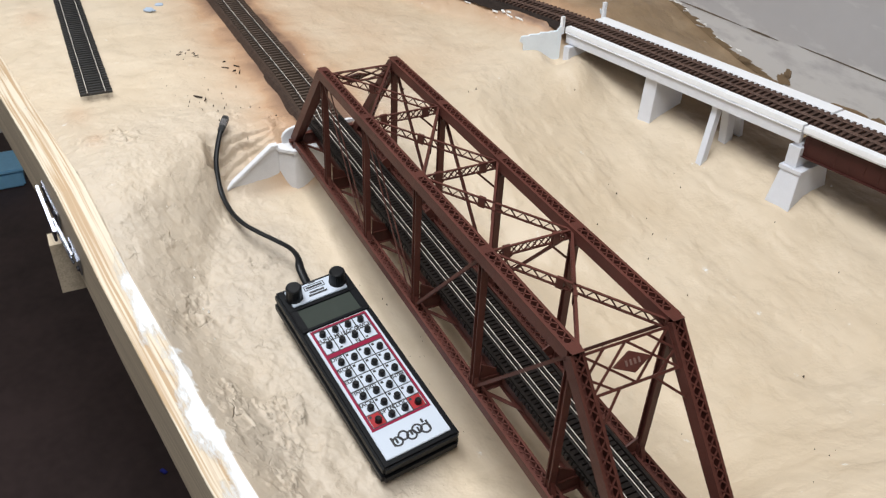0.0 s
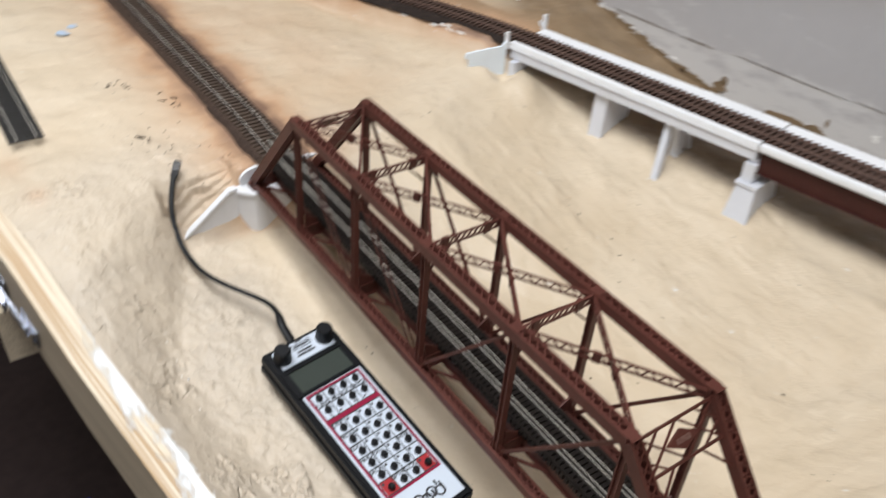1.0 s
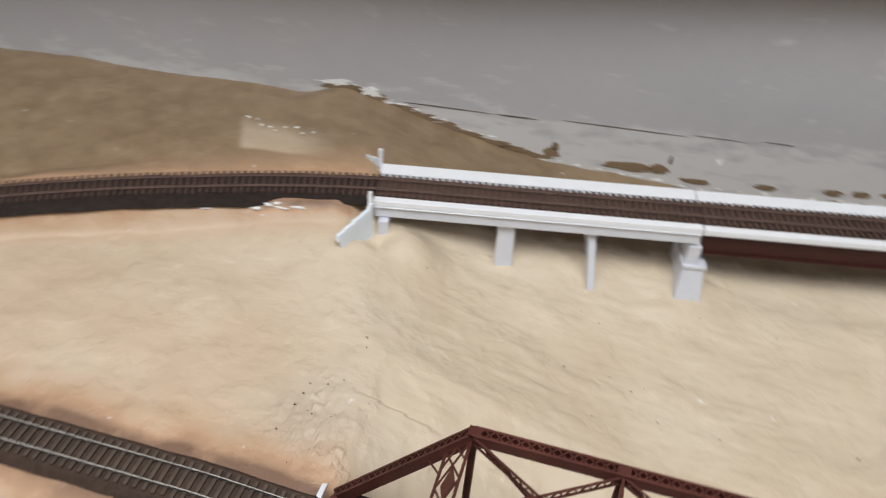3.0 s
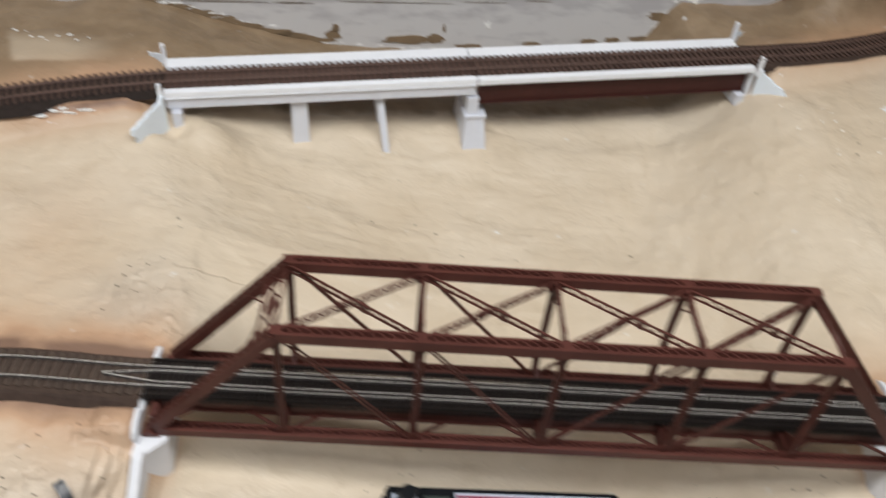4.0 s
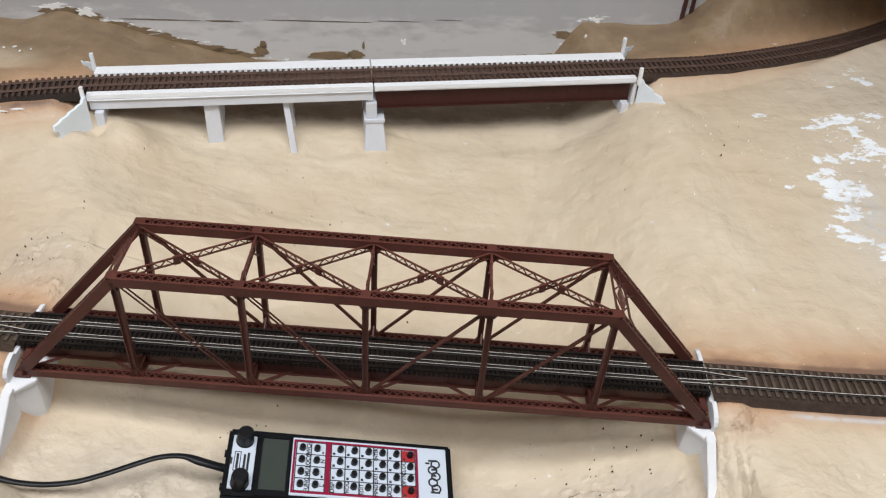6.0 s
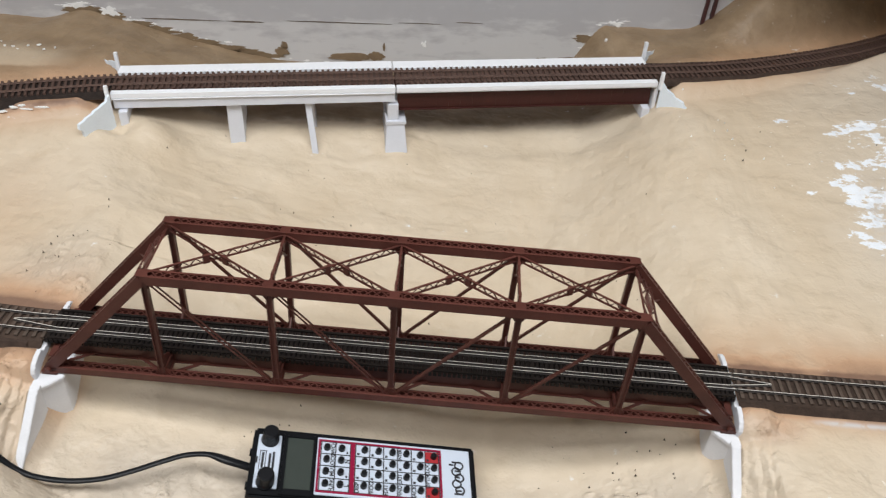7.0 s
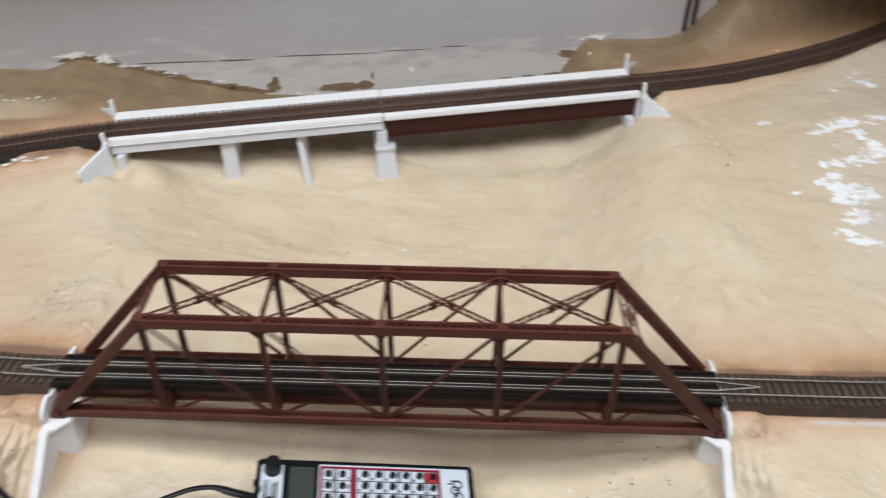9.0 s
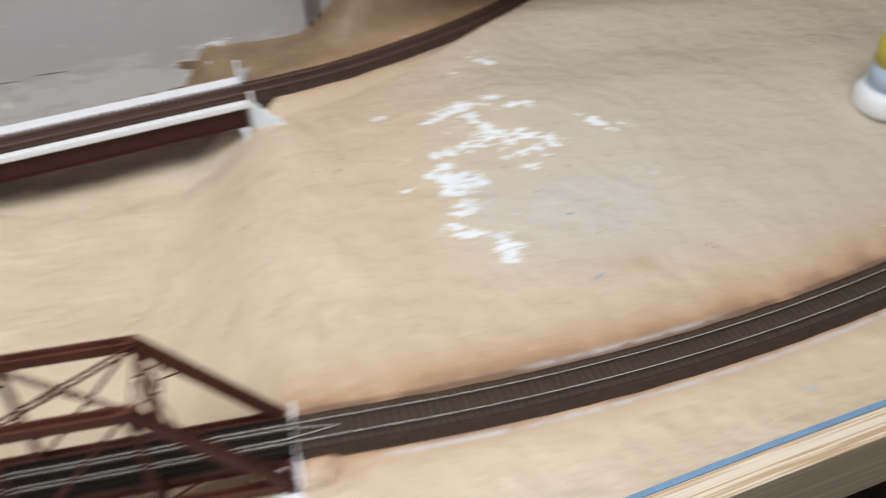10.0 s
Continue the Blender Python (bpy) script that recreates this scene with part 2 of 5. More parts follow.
    # the bank climbs on under the viaduct
    z = z + 0.007 * sstep(-0.039, 0.003, side) * sstep(-0.22, -0.12, x) * (1 - sstep(0.17, 0.25, x))
    w = (1 - np.where(side < 0, sstep(0.021, 0.042, -side), sstep(0.028, 0.075, side))) * np.maximum(sstep(0.268, 0.30, x), sstep(0.338, 0.37, -x))
    z = z + (back_z(x) - 0.0075 - z) * w
    return z

# ---------------------------------------------------------------- ground
X0, X1 = -1.15, 1.25


def terrain_material():
    m = bpy.data.materials.new("tan_painted_plaster")
    m.use_nodes = True
    nt = m.node_tree
    b = nt.nodes["Principled BSDF"]
    co = nt.nodes.new("ShaderNodeTexCoord")

    def noise_node(scale, detail=5, rough=0.55):
        n = nt.nodes.new("ShaderNodeTexNoise")
        n.inputs["Scale"].default_value, n.inputs["Detail"].default_value, n.inputs["Roughness"].default_value = scale, detail, rough
        nt.links.new(co.outputs["Object"], n.inputs["Vector"])
        return n.outputs["Fac"]

    def ranged(src, a, c, lo=0.0, hi=1.0):
        r = nt.nodes.new("ShaderNodeMapRange")
        for k, v in (("From Min", a), ("From Max", c), ("To Min", lo), ("To Max", hi)):
            r.inputs[k].default_value = v
        nt.links.new(src, r.inputs["Value"])
        return r.outputs[0]

    def maths(op, a, c):
        n = nt.nodes.new("ShaderNodeMath")
        n.operation = op
        for i, v in enumerate((a, c)):
            if isinstance(v, float):
                n.inputs[i].default_value = v
            else:
                nt.links.new(v, n.inputs[i])
        return n.outputs[0]

    def mixed(fac, a, c):
        n = nt.nodes.new("ShaderNodeMix")
        n.data_type = "RGBA"
        nt.links.new(fac, n.inputs[0])
        for i, v in ((6, a), (7, c)):
            if isinstance(v, tuple):
                n.inputs[i].default_value = (*v, 1)
            else:
                nt.links.new(v, n.inputs[i])
        return n.outputs[2]

    def attr(name):
        n = nt.nodes.new("ShaderNodeAttribute")
        n.attribute_name = name
        return n.outputs["Fac"]

    big, mid, fine = noise_node(7, 4), noise_node(38, 6, 0.6), noise_node(420, 4, 0.6)
    col = mixed(ranged(big, 0.35, 0.68), (0.605, 0.494, 0.360), (0.668, 0.566, 0.437))
    col = mixed(ranged(mid, 0.52, 0.74, 0, 0.55), col, (0.53, 0.43, 0.305))
    col = mixed(ranged(fine, 0.55, 0.8, 0, 0.25), col, (0.68, 0.61, 0.50))
    col = mixed(attr("grey"), col, (0.585, 0.530, 0.455))
    earth = mixed(ranged(mid, 0.4, 0.7), (0.225, 0.155, 0.090), (0.30, 0.215, 0.132))
    col = mixed(attr("earth"), col, earth)
    # thin weights a darker, browner tint over the coarse plaster, most at the front
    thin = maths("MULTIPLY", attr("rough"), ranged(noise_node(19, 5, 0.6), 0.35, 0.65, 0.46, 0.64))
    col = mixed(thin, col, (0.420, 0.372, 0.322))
    # brown overspray along the tracks
    rust = maths("MULTIPLY", attr("overspray"), ranged(noise_node(22, 5), 0.25, 0.6, 0.45, 1.0))
    col = mixed(ranged(rust, 0.0, 0.55), col, (0.50, 0.315, 0.195))
    col = mixed(ranged(rust, 0.5, 1.0), col, (0.21, 0.125, 0.085))
    # bare plaster that the paint missed
    stretch = nt.nodes.new("ShaderNodeMapping")
    stretch.inputs["Scale"].default_value = (0.6, 1.15, 1)
    nt.links.new(co.outputs["Object"], stretch.inputs["Vector"])
    streak = nt.nodes.new("ShaderNodeTexNoise")
    streak.inputs["Scale"].default_value, streak.inputs["Detail"].default_value, streak.inputs["Roughness"].default_value = 110, 8, 0.66
    nt.links.new(stretch.outputs[0], streak.inputs["Vector"])
    bare = ranged(maths("ADD", streak.outputs["Fac"], maths("MULTIPLY", attr("bare"), 0.34)), 0.79, 0.84)
    col = mixed(bare, col, (0.87, 0.91, 0.96))
    specks = maths("MULTIPLY", ranged(noise_node(160, 2), 0.735, 0.75), attr("specks"))
    col = mixed(specks, col, (0.86, 0.83, 0.77))
    chalk = maths("MULTIPLY", ranged(noise_node(95, 5), 0.36, 0.50), attr("chalk"))
    col = mixed(chalk, col, (0.56, 0.56, 0.57))
    # raw white plaster left along the board
    raw = ranged(maths("ADD", noise_node(70, 6, 0.62), maths("MULTIPLY", attr("rim"), 0.45)), 0.68, 0.78)
    col = mixed(raw, col, (0.76, 0.76, 0.755))
    nt.links.new(col, b.inputs["Base Color"])
    nt.links.new(ranged(bare, 0, 1, 0.52, 0.25), b.inputs["Roughness"])
    b.inputs["Specular IOR Level"].default_value = 0.45
    # relief: brush marks, grit and cracks
    brush = nt.nodes.new("ShaderNodeMapping")
    brush.inputs["Scale"].default_value = (0.62, 1.0, 1)
    brush.inputs["Rotation"].default_value = (0, 0, 0.25)
    nt.links.new(co.outputs["Object"], brush.inputs["Vector"])
    strokes = nt.nodes.new("ShaderNodeTexNoise")
    strokes.inputs["Scale"].default_value, strokes.inputs["Detail"].default_value, strokes.inputs["Roughness"].default_value = 40, 2.5, 0.5
    strokes.inputs["Distortion"].default_value = 0.25
    nt.links.new(brush.outputs[0], strokes.inputs["Vector"])
    dabs = ranged(noise_node(30, 4, 0.5), 0.46, 0.60)
    h = maths("ADD", maths("ADD", maths("MULTIPLY", strokes.outputs["Fac"], 1.05), maths("MULTIPLY", dabs, 0.42)), maths("MULTIPLY", fine, 0.07))
    # crumbly plaster towards the front: grit, torn flakes and short cracks
    grit = maths("MULTIPLY", noise_node(240, 5, 0.6), 0.26)
    flakes = maths("MULTIPLY", ranged(noise_node(62, 7, 0.56), 0.54, 0.575), 0.36)
    warp = nt.nodes.new("ShaderNodeTexNoise")
    warp.inputs["Scale"].default_value, warp.inputs["Detail"].default_value = 35, 4
    nt.links.new(co.outputs["Object"], warp.inputs["Vector"])
    bent = nt.nodes.new("ShaderNodeMix")
    bent.data_type = "VECTOR"
    bent.inputs[0].default_value = 0.045
    nt.links.new(co.outputs["Object"], bent.inputs[4])
    nt.links.new(warp.outputs["Color"], bent.inputs[5])
    cells = nt.nodes.new("ShaderNodeTexVoronoi")
    cells.feature = "DISTANCE_TO_EDGE"
    cells.inputs["Scale"].default_value = 34
    nt.links.new(bent.outputs[1], cells.inputs["Vector"])
    crack = maths("MULTIPLY", ranged(cells.outputs["Distance"], 0.0, 0.045, 1.0, 0.0), ranged(noise_node(85, 3), 0.58, 0.62))
    torn = maths("SUBTRACT", maths("ADD", grit, flakes), maths("MULTIPLY", crack, 0.55))
    torn = maths("MULTIPLY", torn, maths("ADD", maths("MULTIPLY", attr("rough"), 0.30), maths("MULTIPLY", attr("flaked"), 0.75)))
    h = maths("ADD", h, maths("MULTIPLY", torn, 1.15))
    bp = nt.nodes.new("ShaderNodeBump")
    bp.inputs["Distance"].default_value = 0.0034
    nt.links.new(h, bp.inputs["Height"])
    bp.inputs["Strength"].default_value = 0.64
    nt.links.new(bp.outputs[0], b.inputs["Normal"])
    return m


TERRAIN = terrain_material()


def build_ground():
    xs = np.concatenate([np.linspace(X0, -0.52, 170, endpoint=False), np.linspace(-0.52, -0.345, 130, endpoint=False), np.linspace(-0.345, -0.262, 130, endpoint=False), np.linspace(-0.262, 0.66, 650, endpoint=False), np.linspace(0.66, X1, 150)])
    t = np.concatenate([np.linspace(0, 0.22, 250, endpoint=False), np.linspace(0.22, 0.62, 220, endpoint=False), np.linspace(0.62, 1, 90)])
    nx, ny = len(xs), len(t)
    gx = np.repeat(xs[:, None], ny, 1)
    ya, yb = edge_y(xs) + 0.004, 0.95 + 0 * xs
    gy = ya[:, None] + (yb - ya)[:, None] * t[None]
    gz = ground_z(gx, gy)
    off_main, off_back = np.abs(gy - main_y(gx)), np.abs(gy - back_y(gx))
    out_main = np.maximum(sstep(0.245, 0.27, gx), sstep(0.245, 0.27, -gx))
    out_back = np.maximum(sstep(0.26, 0.29, gx), sstep(0.33, 0.36, -gx))
    near_bed = np.minimum(np.where(out_main > 0.3, off_main, 1), np.where(out_back > 0.3, off_back, 1))
    lumps = np.array([
        0.0045 * noise.noise((x * 9, y * 9, 1.3)) + (0.0021 - 0.0013 * min(max((x - 0.33) / 0.08, 0), 1)) * noise.noise((x * 26, y * 22, 4.1)) + 0.0007 * noise.noise((x * 80, y * 70, 7.7))
        for x, y in zip(gx.ravel(), gy.ravel())]).reshape(gx.shape)
    # coarse plaster; the same mask weights the browner front tint
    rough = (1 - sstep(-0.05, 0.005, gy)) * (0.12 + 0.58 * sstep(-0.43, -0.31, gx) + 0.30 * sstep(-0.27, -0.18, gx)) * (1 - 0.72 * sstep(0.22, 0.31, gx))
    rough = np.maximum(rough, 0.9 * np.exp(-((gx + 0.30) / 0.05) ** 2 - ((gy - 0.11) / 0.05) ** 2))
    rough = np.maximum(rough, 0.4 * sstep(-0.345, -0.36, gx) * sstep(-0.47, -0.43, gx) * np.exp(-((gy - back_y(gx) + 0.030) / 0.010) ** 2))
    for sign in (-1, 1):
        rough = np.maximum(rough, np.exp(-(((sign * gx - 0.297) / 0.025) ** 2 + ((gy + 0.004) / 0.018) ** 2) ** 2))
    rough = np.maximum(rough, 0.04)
    crumbs = np.array([noise.fractal((x * 70, y * 70, 2.2), 0.8, 2.2, 5) for x, y in zip(gx.ravel(), gy.ravel())]).reshape(gx.shape)
    def grain(fx, fy, seed, octaves=4):
        return np.array([noise.fractal((x * fx, y * fy, seed), 0.9, 2.1, octaves) for x, y in zip(gx.ravel(), gy.ravel())]).reshape(gx.shape)

    # trowel ripples over the valley floor, folds along the right bank, both long and shallow
    valley = sstep(-0.30, -0.22, gx) * (1 - sstep(0.20, 0.30, gx)) * sstep(0.06, 0.12, gy) * (1 - sstep(0.42, 0.50, gy))
    folds = sstep(0.06, 0.14, gx) * (1 - sstep(0.33, 0.40, gx)) * sstep(0.07, 0.13, gy) * (1 - sstep(0.40, 0.47, gy))
    ripple, fold = grain(9, 34, 11.3), grain(38, 10, 17.9)
    scrape = np.clip(grain(16, 58, 23.7, 3), 0.05, 0.5)
    relief = valley * (1 - 0.6 * folds) * (0.0015 * ripple + 0.0017 * scrape) + 0.0017 * folds * fold
    # torn ledges of plaster behind the near wing walls, stepping up from the coping
    for sign in (-1, 1):
        inward = (sign * gx - 0.2725) / 0.024
        foot = np.interp(gy, [-0.078, -0.069, -0.023, -0.012], [-0.047, -0.0445, -0.0085, -0.0060])
        climb = np.clip(inward + 0.26 * grain(60, 26, 31.0 + sign, 3) + 0.06 * grain(150, 150, 37.0, 2), 0, 1) ** 0.8 * 4.5
        step = (np.floor(climb) - 0.15 * (climb - np.floor(climb)) + 1.15 * sstep(0.80, 0.99, climb - np.floor(climb))) / 4.5
        mask = sstep(-0.02, 0.04, inward) * (1 - sstep(0.8, 1.6, inward)) * sstep(-0.082, -0.072, gy) * (1 - sstep(-0.016, -0.010, gy))
        gz = gz + (foot + (np.maximum(gz, foot) - foot) * step - gz) * mask * (1.0 if sign < 0 else 0.75)
    gz = gz + (lumps + relief + 0.0018 * crumbs * rough) * sstep(0.022, 0.05, near_bed)
    torn = np.array([noise.fractal((x * 34, y * 34, 9.1), 0.9, 2.1, 5) for x, y in zip(gx.ravel(), gy.ravel())]).reshape(gx.shape)
    noise_band = np.array([noise.noise((x * 11, 0.7, 5.1)) for x in xs])[:, None] + 0 * gx
    patch = np.array([noise.noise((x * 13, y * 13, 3.3)) for x, y in zip(gx.ravel(), gy.ravel())]).reshape(gx.shape)
    ledges = sstep(0.02, 0.07, torn) + sstep(0.30, 0.35, torn) - sstep(0.02, 0.07, -torn - 0.30)
    gz = gz + 0.0011 * ledges * np.clip(rough - 0.05, 0, 1) * sstep(0.05, 0.30, patch) * sstep(0.026, 0.05, near_bed)
    # flaps of torn plaster: a slow rise that ends in a sharp lip, in clusters that thicken towards the board
    board_side = 1 - sstep(0.035, 0.085, gy - edge_y(gx))
    flaked = sstep(0.10, 0.30, grain(24, 24, 47.7, 3) + 0.32 * board_side - 0.17) * np.clip(rough - 0.1, 0, 1) * sstep(0.020, 0.030, gy - edge_y(gx))
    for sign in (-1, 1):
        flaked = np.maximum(flaked, 0.9 * np.exp(-(((sign * gx - 0.302) / 0.024) ** 2 + ((gy + 0.005) / 0.011) ** 2) ** 2))
    flap = np.mod(1.5 * grain(36, 44, 41.3, 4) + 0.3, 1.0) ** 4
    gz = gz + flaked * (0.0046 * flap + 0.0008 * crumbs) * sstep(0.030, 0.05, near_bed)
    joint = gx + 0.5666 - 0.06 * (gy + 0.080)
    gz = gz - 0.0011 * np.exp(-(joint / 0.0018) ** 2) * (gy < main_y(gx) - 0.05)
    lip = gy - edge_y(gx) + 0.0012 * crumbs * sstep(-0.24, -0.16, gx) * (gx < 0.30)
    gz = gz + (board_top(gx) - 0.0012 + 0.0010 * crumbs - gz) * np.clip((0.075 - lip) / 0.058, 0, 1) ** 2.2
    gz = np.where(gy - edge_y(gx) < 0.0172, np.minimum(gz, board_top(gx) - 0.006), gz)
    near_side = np.where((gx > 0) & (gy < main_y(gx)), 0.012, 0.034)
    over = np.exp(-(np.maximum(off_main - 0.019, 0) / near_side) ** 1.25) * out_main
    over = np.maximum(over, 1.25 * np.exp(-((off_main - 0.024) / np.where(gx < 0, 0.013, 0.008)) ** 2) * out_main * (gy > main_y(gx)))
    over = np.maximum(over, np.where(gx > 0, 0.45, 0.9) * np.exp(-(np.maximum(off_back - 0.017, 0) / 0.022) ** 1.3) * out_back)
    over = np.maximum(over, 0.20 * sstep(-0.27, -0.40, gx) * (1 - sstep(0.10, 0.30, gy - main_y(gx))) * sstep(-0.06, 0.02, gy - main_y(gx)))
    over = np.maximum(over, 0.62 * np.exp(-(np.maximum(gy - back_y(gx) - 0.015, 0) / 0.030) ** 2) * (gy > back_y(gx)) * np.maximum(sstep(-0.40, -0.50, gx), sstep(0.30, 0.36, gx)))
    over = np.maximum(over, 1.0 * sstep(-0.345, -0.355, gx) * sstep(-0.46, -0.43, gx) * np.exp(-((gy - back_y(gx) + 0.026) / 0.008) ** 2))
    over = np.maximum(over, 0.30 * np.exp(-((gx - 0.594) / 0.030) ** 2 - ((gy - 0.149) / 0.014) ** 2))
    over = np.maximum(over, 0.75 * np.exp(-((gx - 0.322) / 0.026) ** 2 - ((gy - 0.069) / 0.009) ** 2))
    for cx, cy, r in ((-0.379, -0.176, 0.022), (-0.318, -0.168, 0.016), (-0.66, -0.19, 0.030)):
        over = np.maximum(over, 0.26 * np.exp(-(((gx - cx) / r) ** 2 + ((gy - cy) / (0.55 * r)) ** 2)))
    for sign, amount in ((-1, 0.36), (1, 0.62)):
        over = np.maximum(over, amount * sstep(0.266, 0.274, sign * gx) * np.exp(-(((sign * gx - 0.300) / 0.028) ** 2 + ((gy + 0.002) / 0.016) ** 2)))
    earth = sstep(0.008, 0.024, gy - back_y(gx) + 0.004 * crumbs)
    pale = sstep(-0.008, 0.002, gx + 0.484 + 0.45 * (gy - 0.389) + 0.002 * crumbs) * sstep(0.386, 0.390, gy - 0.14 * (gx + 0.484)) * (1 - sstep(-0.445, -0.385, gx)) * (1 - sstep(0.415, 0.450, gy))
    earth = earth * (1 - 0.55 * pale)

    def spot(cx, cy, rx, ry, turn=0.0):
        u, v = gx - cx, gy - cy
        c, n = math.cos(turn), math.sin(turn)
        return np.exp(-(((u * c + v * n) / rx) ** 2 + ((v * c - u * n) / ry) ** 2) ** 2)

    def stroke(x0, y0, x1, y1, w):
        """Bare plaster along a line, as the brush left it."""
        dx, dy = x1 - x0, y1 - y0
        k = np.clip(((gx - x0) * dx + (gy - y0) * dy) / (dx * dx + dy * dy), 0, 1)
        return np.exp(-(((gx - x0 - k * dx) ** 2 + (gy - y0 - k * dy) ** 2) / (1.9 * w * w)))

    # long strokes, then smaller dabs round them
    bare = np.maximum.reduce([
        stroke(0.453, 0.381, 0.525, 0.396, 0.012), stroke(0.487, 0.390, 0.510, 0.336, 0.013), stroke(0.508, 0.342, 0.568, 0.315, 0.013), stroke(0.538, 0.377, 0.558, 0.374, 0.009),
        stroke(0.444, 0.326, 0.501, 0.332, 0.010), stroke(0.516, 0.311, 0.553, 0.303, 0.009), 1.15 * stroke(0.446, 0.300, 0.470, 0.285, 0.018), 1.12 * stroke(0.448, 0.277, 0.479, 0.280, 0.012),
        1.15 * stroke(0.453, 0.253, 0.465, 0.256, 0.014), 1.0 * stroke(0.437, 0.228, 0.456, 0.218, 0.012), 1.05 * stroke(0.479, 0.207, 0.484, 0.186, 0.014),
        0.95 * stroke(0.607, 0.341, 0.626, 0.323, 0.008), 0.95 * stroke(0.636, 0.318, 0.655, 0.321, 0.008), 0.95 * stroke(0.523, 0.281, 0.542, 0.289, 0.009),
        0.85 * stroke(0.480, 0.476, 0.495, 0.464, 0.010), 0.85 * stroke(0.527, 0.485, 0.543, 0.468, 0.010), 0.85 * stroke(0.396, 0.400, 0.411, 0.397, 0.007), 0.80 * stroke(0.403, 0.287, 0.413, 0.287, 0.006),
        0.75 * spot(0.648, 0.256, 0.020, 0.014), 0.70 * spot(0.49, 0.36, 0.05, 0.05)])
    wash = np.maximum(np.exp(-(((gx - 0.56) / 0.085) ** 2 + ((gy - 0.228) / 0.040) ** 2)), 0.9 * np.exp(-(((gx - 0.478) / 0.022) ** 2 + ((gy - 0.25) / 0.05) ** 2)))
    specks = np.clip(bare + 0.5 * sstep(0.28, 0.4, gx), 0, 1)
    shoulder = np.exp(-((off_main - 0.0275) / 0.0026) ** 2) * sstep(0.32, 0.35, gx) * np.where(gy < main_y(gx), 1.0, 0.8 * sstep(0.44, 0.48, gx) * (1 - sstep(0.60, 0.66, gx)))
    chalk = np.maximum(0.8 * shoulder, 0.6 * wash)
    rim = (1 - sstep(0.016, 0.027, lip)) * sstep(-0.25, -0.17, gx) * (1 - sstep(0.20, 0.30, gx)) * sstep(0.0, 0.5, 0.20 + 1.3 * noise_band)
    verts = np.stack([gx, gy, gz], -1).reshape(-1, 3)
    idx = np.arange(nx * ny).reshape(nx, ny)
    faces = np.stack([idx[:-1, :-1], idx[1:, :-1], idx[1:, 1:], idx[:-1, 1:]], -1).reshape(-1, 4)
    me = bpy.data.meshes.new("ground")
    me.from_pydata(verts.tolist(), [], faces.tolist())
    me.polygons.foreach_set("use_smooth", [True] * len(me.polygons))
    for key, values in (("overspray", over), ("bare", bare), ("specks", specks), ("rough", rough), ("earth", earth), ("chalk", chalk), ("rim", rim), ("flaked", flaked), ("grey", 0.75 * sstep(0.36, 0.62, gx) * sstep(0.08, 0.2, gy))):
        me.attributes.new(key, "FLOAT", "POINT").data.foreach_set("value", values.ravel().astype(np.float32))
    me.materials.append(TERRAIN)
    return tagged(new("ground", me), "tan painted plaster scenery shell with brown overspray beside the tracks", "ground", kind="structure")


build_ground()

# ---------------------------------------------------------------- room
bm = bmesh.new()
block(bm, -2.6, 2.6, -2.6, 2.2, FLOOR_Z - 0.1, FLOOR_Z)
tagged(part("floor", bm, FLOORMAT), "dark brown floor below the layout", "floor", kind="structure")
bm = bmesh.new()
block(bm, -2.6, 2.6, -2.6, 2.2, CEIL_Z, CEIL_Z + 0.1)
tagged(part("ceiling", bm, ROOM), "plain off-white room ceiling", "ceiling", kind="structure")
for nm, box in (("wall_south", (-2.6, 2.6, -2.7, -2.6)), ("wall_north", (-2.6, 2.6, 2.2, 2.3)), ("wall_west", (-2.7, -2.6, -2.7, 2.3)), ("wall_east", (2.6, 2.7, -2.7, 2.3))):
    bm = bmesh.new()
    block(bm, *box, FLOOR_Z, CEIL_Z)
    tagged(part(nm, bm, ROOM), "plain painted room wall", "wall", kind="structure")


def backdrop():
    """The grey board behind the rear track, ending beside the curve."""
    bm = bmesh.new()
    a, c = -1.6, 0.388
    prism(bm, [(a, wall_y(a), -0.12), (c, wall_y(c), -0.12), (c, wall_y(c), 0.268), (a, wall_y(a), 0.268)], (-0.0008, 0.0065, 0))
    return tagged(part("backdrop", bm, WALLGREY), "grey painted backdrop board with plaster smears", "backdrop", kind="structure")


backdrop()
# unseen board, added to put the backdrop and rear ground in shade
bm = bmesh.new()
prism(bm, [(-1.6, wall_y(-1.6) - 0.125, 0.27), (-0.3, wall_y(-0.3) - 0.105, 0.27), (0.24, wall_y(0.24) - 0.058, 0.27), (0.44, 0.455, 0.27), (1.4, 0.390, 0.27), (1.4, 1.1, 0.27), (-1.6, 1.1, 0.27)], (0, 0, 0.02))
tagged(part("upper_deck", bm, PINE), "plywood board added unseen above the rear track to shade the backdrop", "shelf", kind="structure")
for nm, box in (("bench_rail", (X0, X0 + 0.02, -0.30, 0.95)), ("bench_rail", (X1 - 0.02, X1, 0.03, 0.95)), ("bench_rail", (X0 + 0.021, X1 - 0.021, 0.93, 0.95))):
    bm = bmesh.new()
    block(bm, *box, -0.16, -0.035)
    tagged(part(nm, bm, PINE), "pine rail of the layout benchwork", "board", kind="structure")
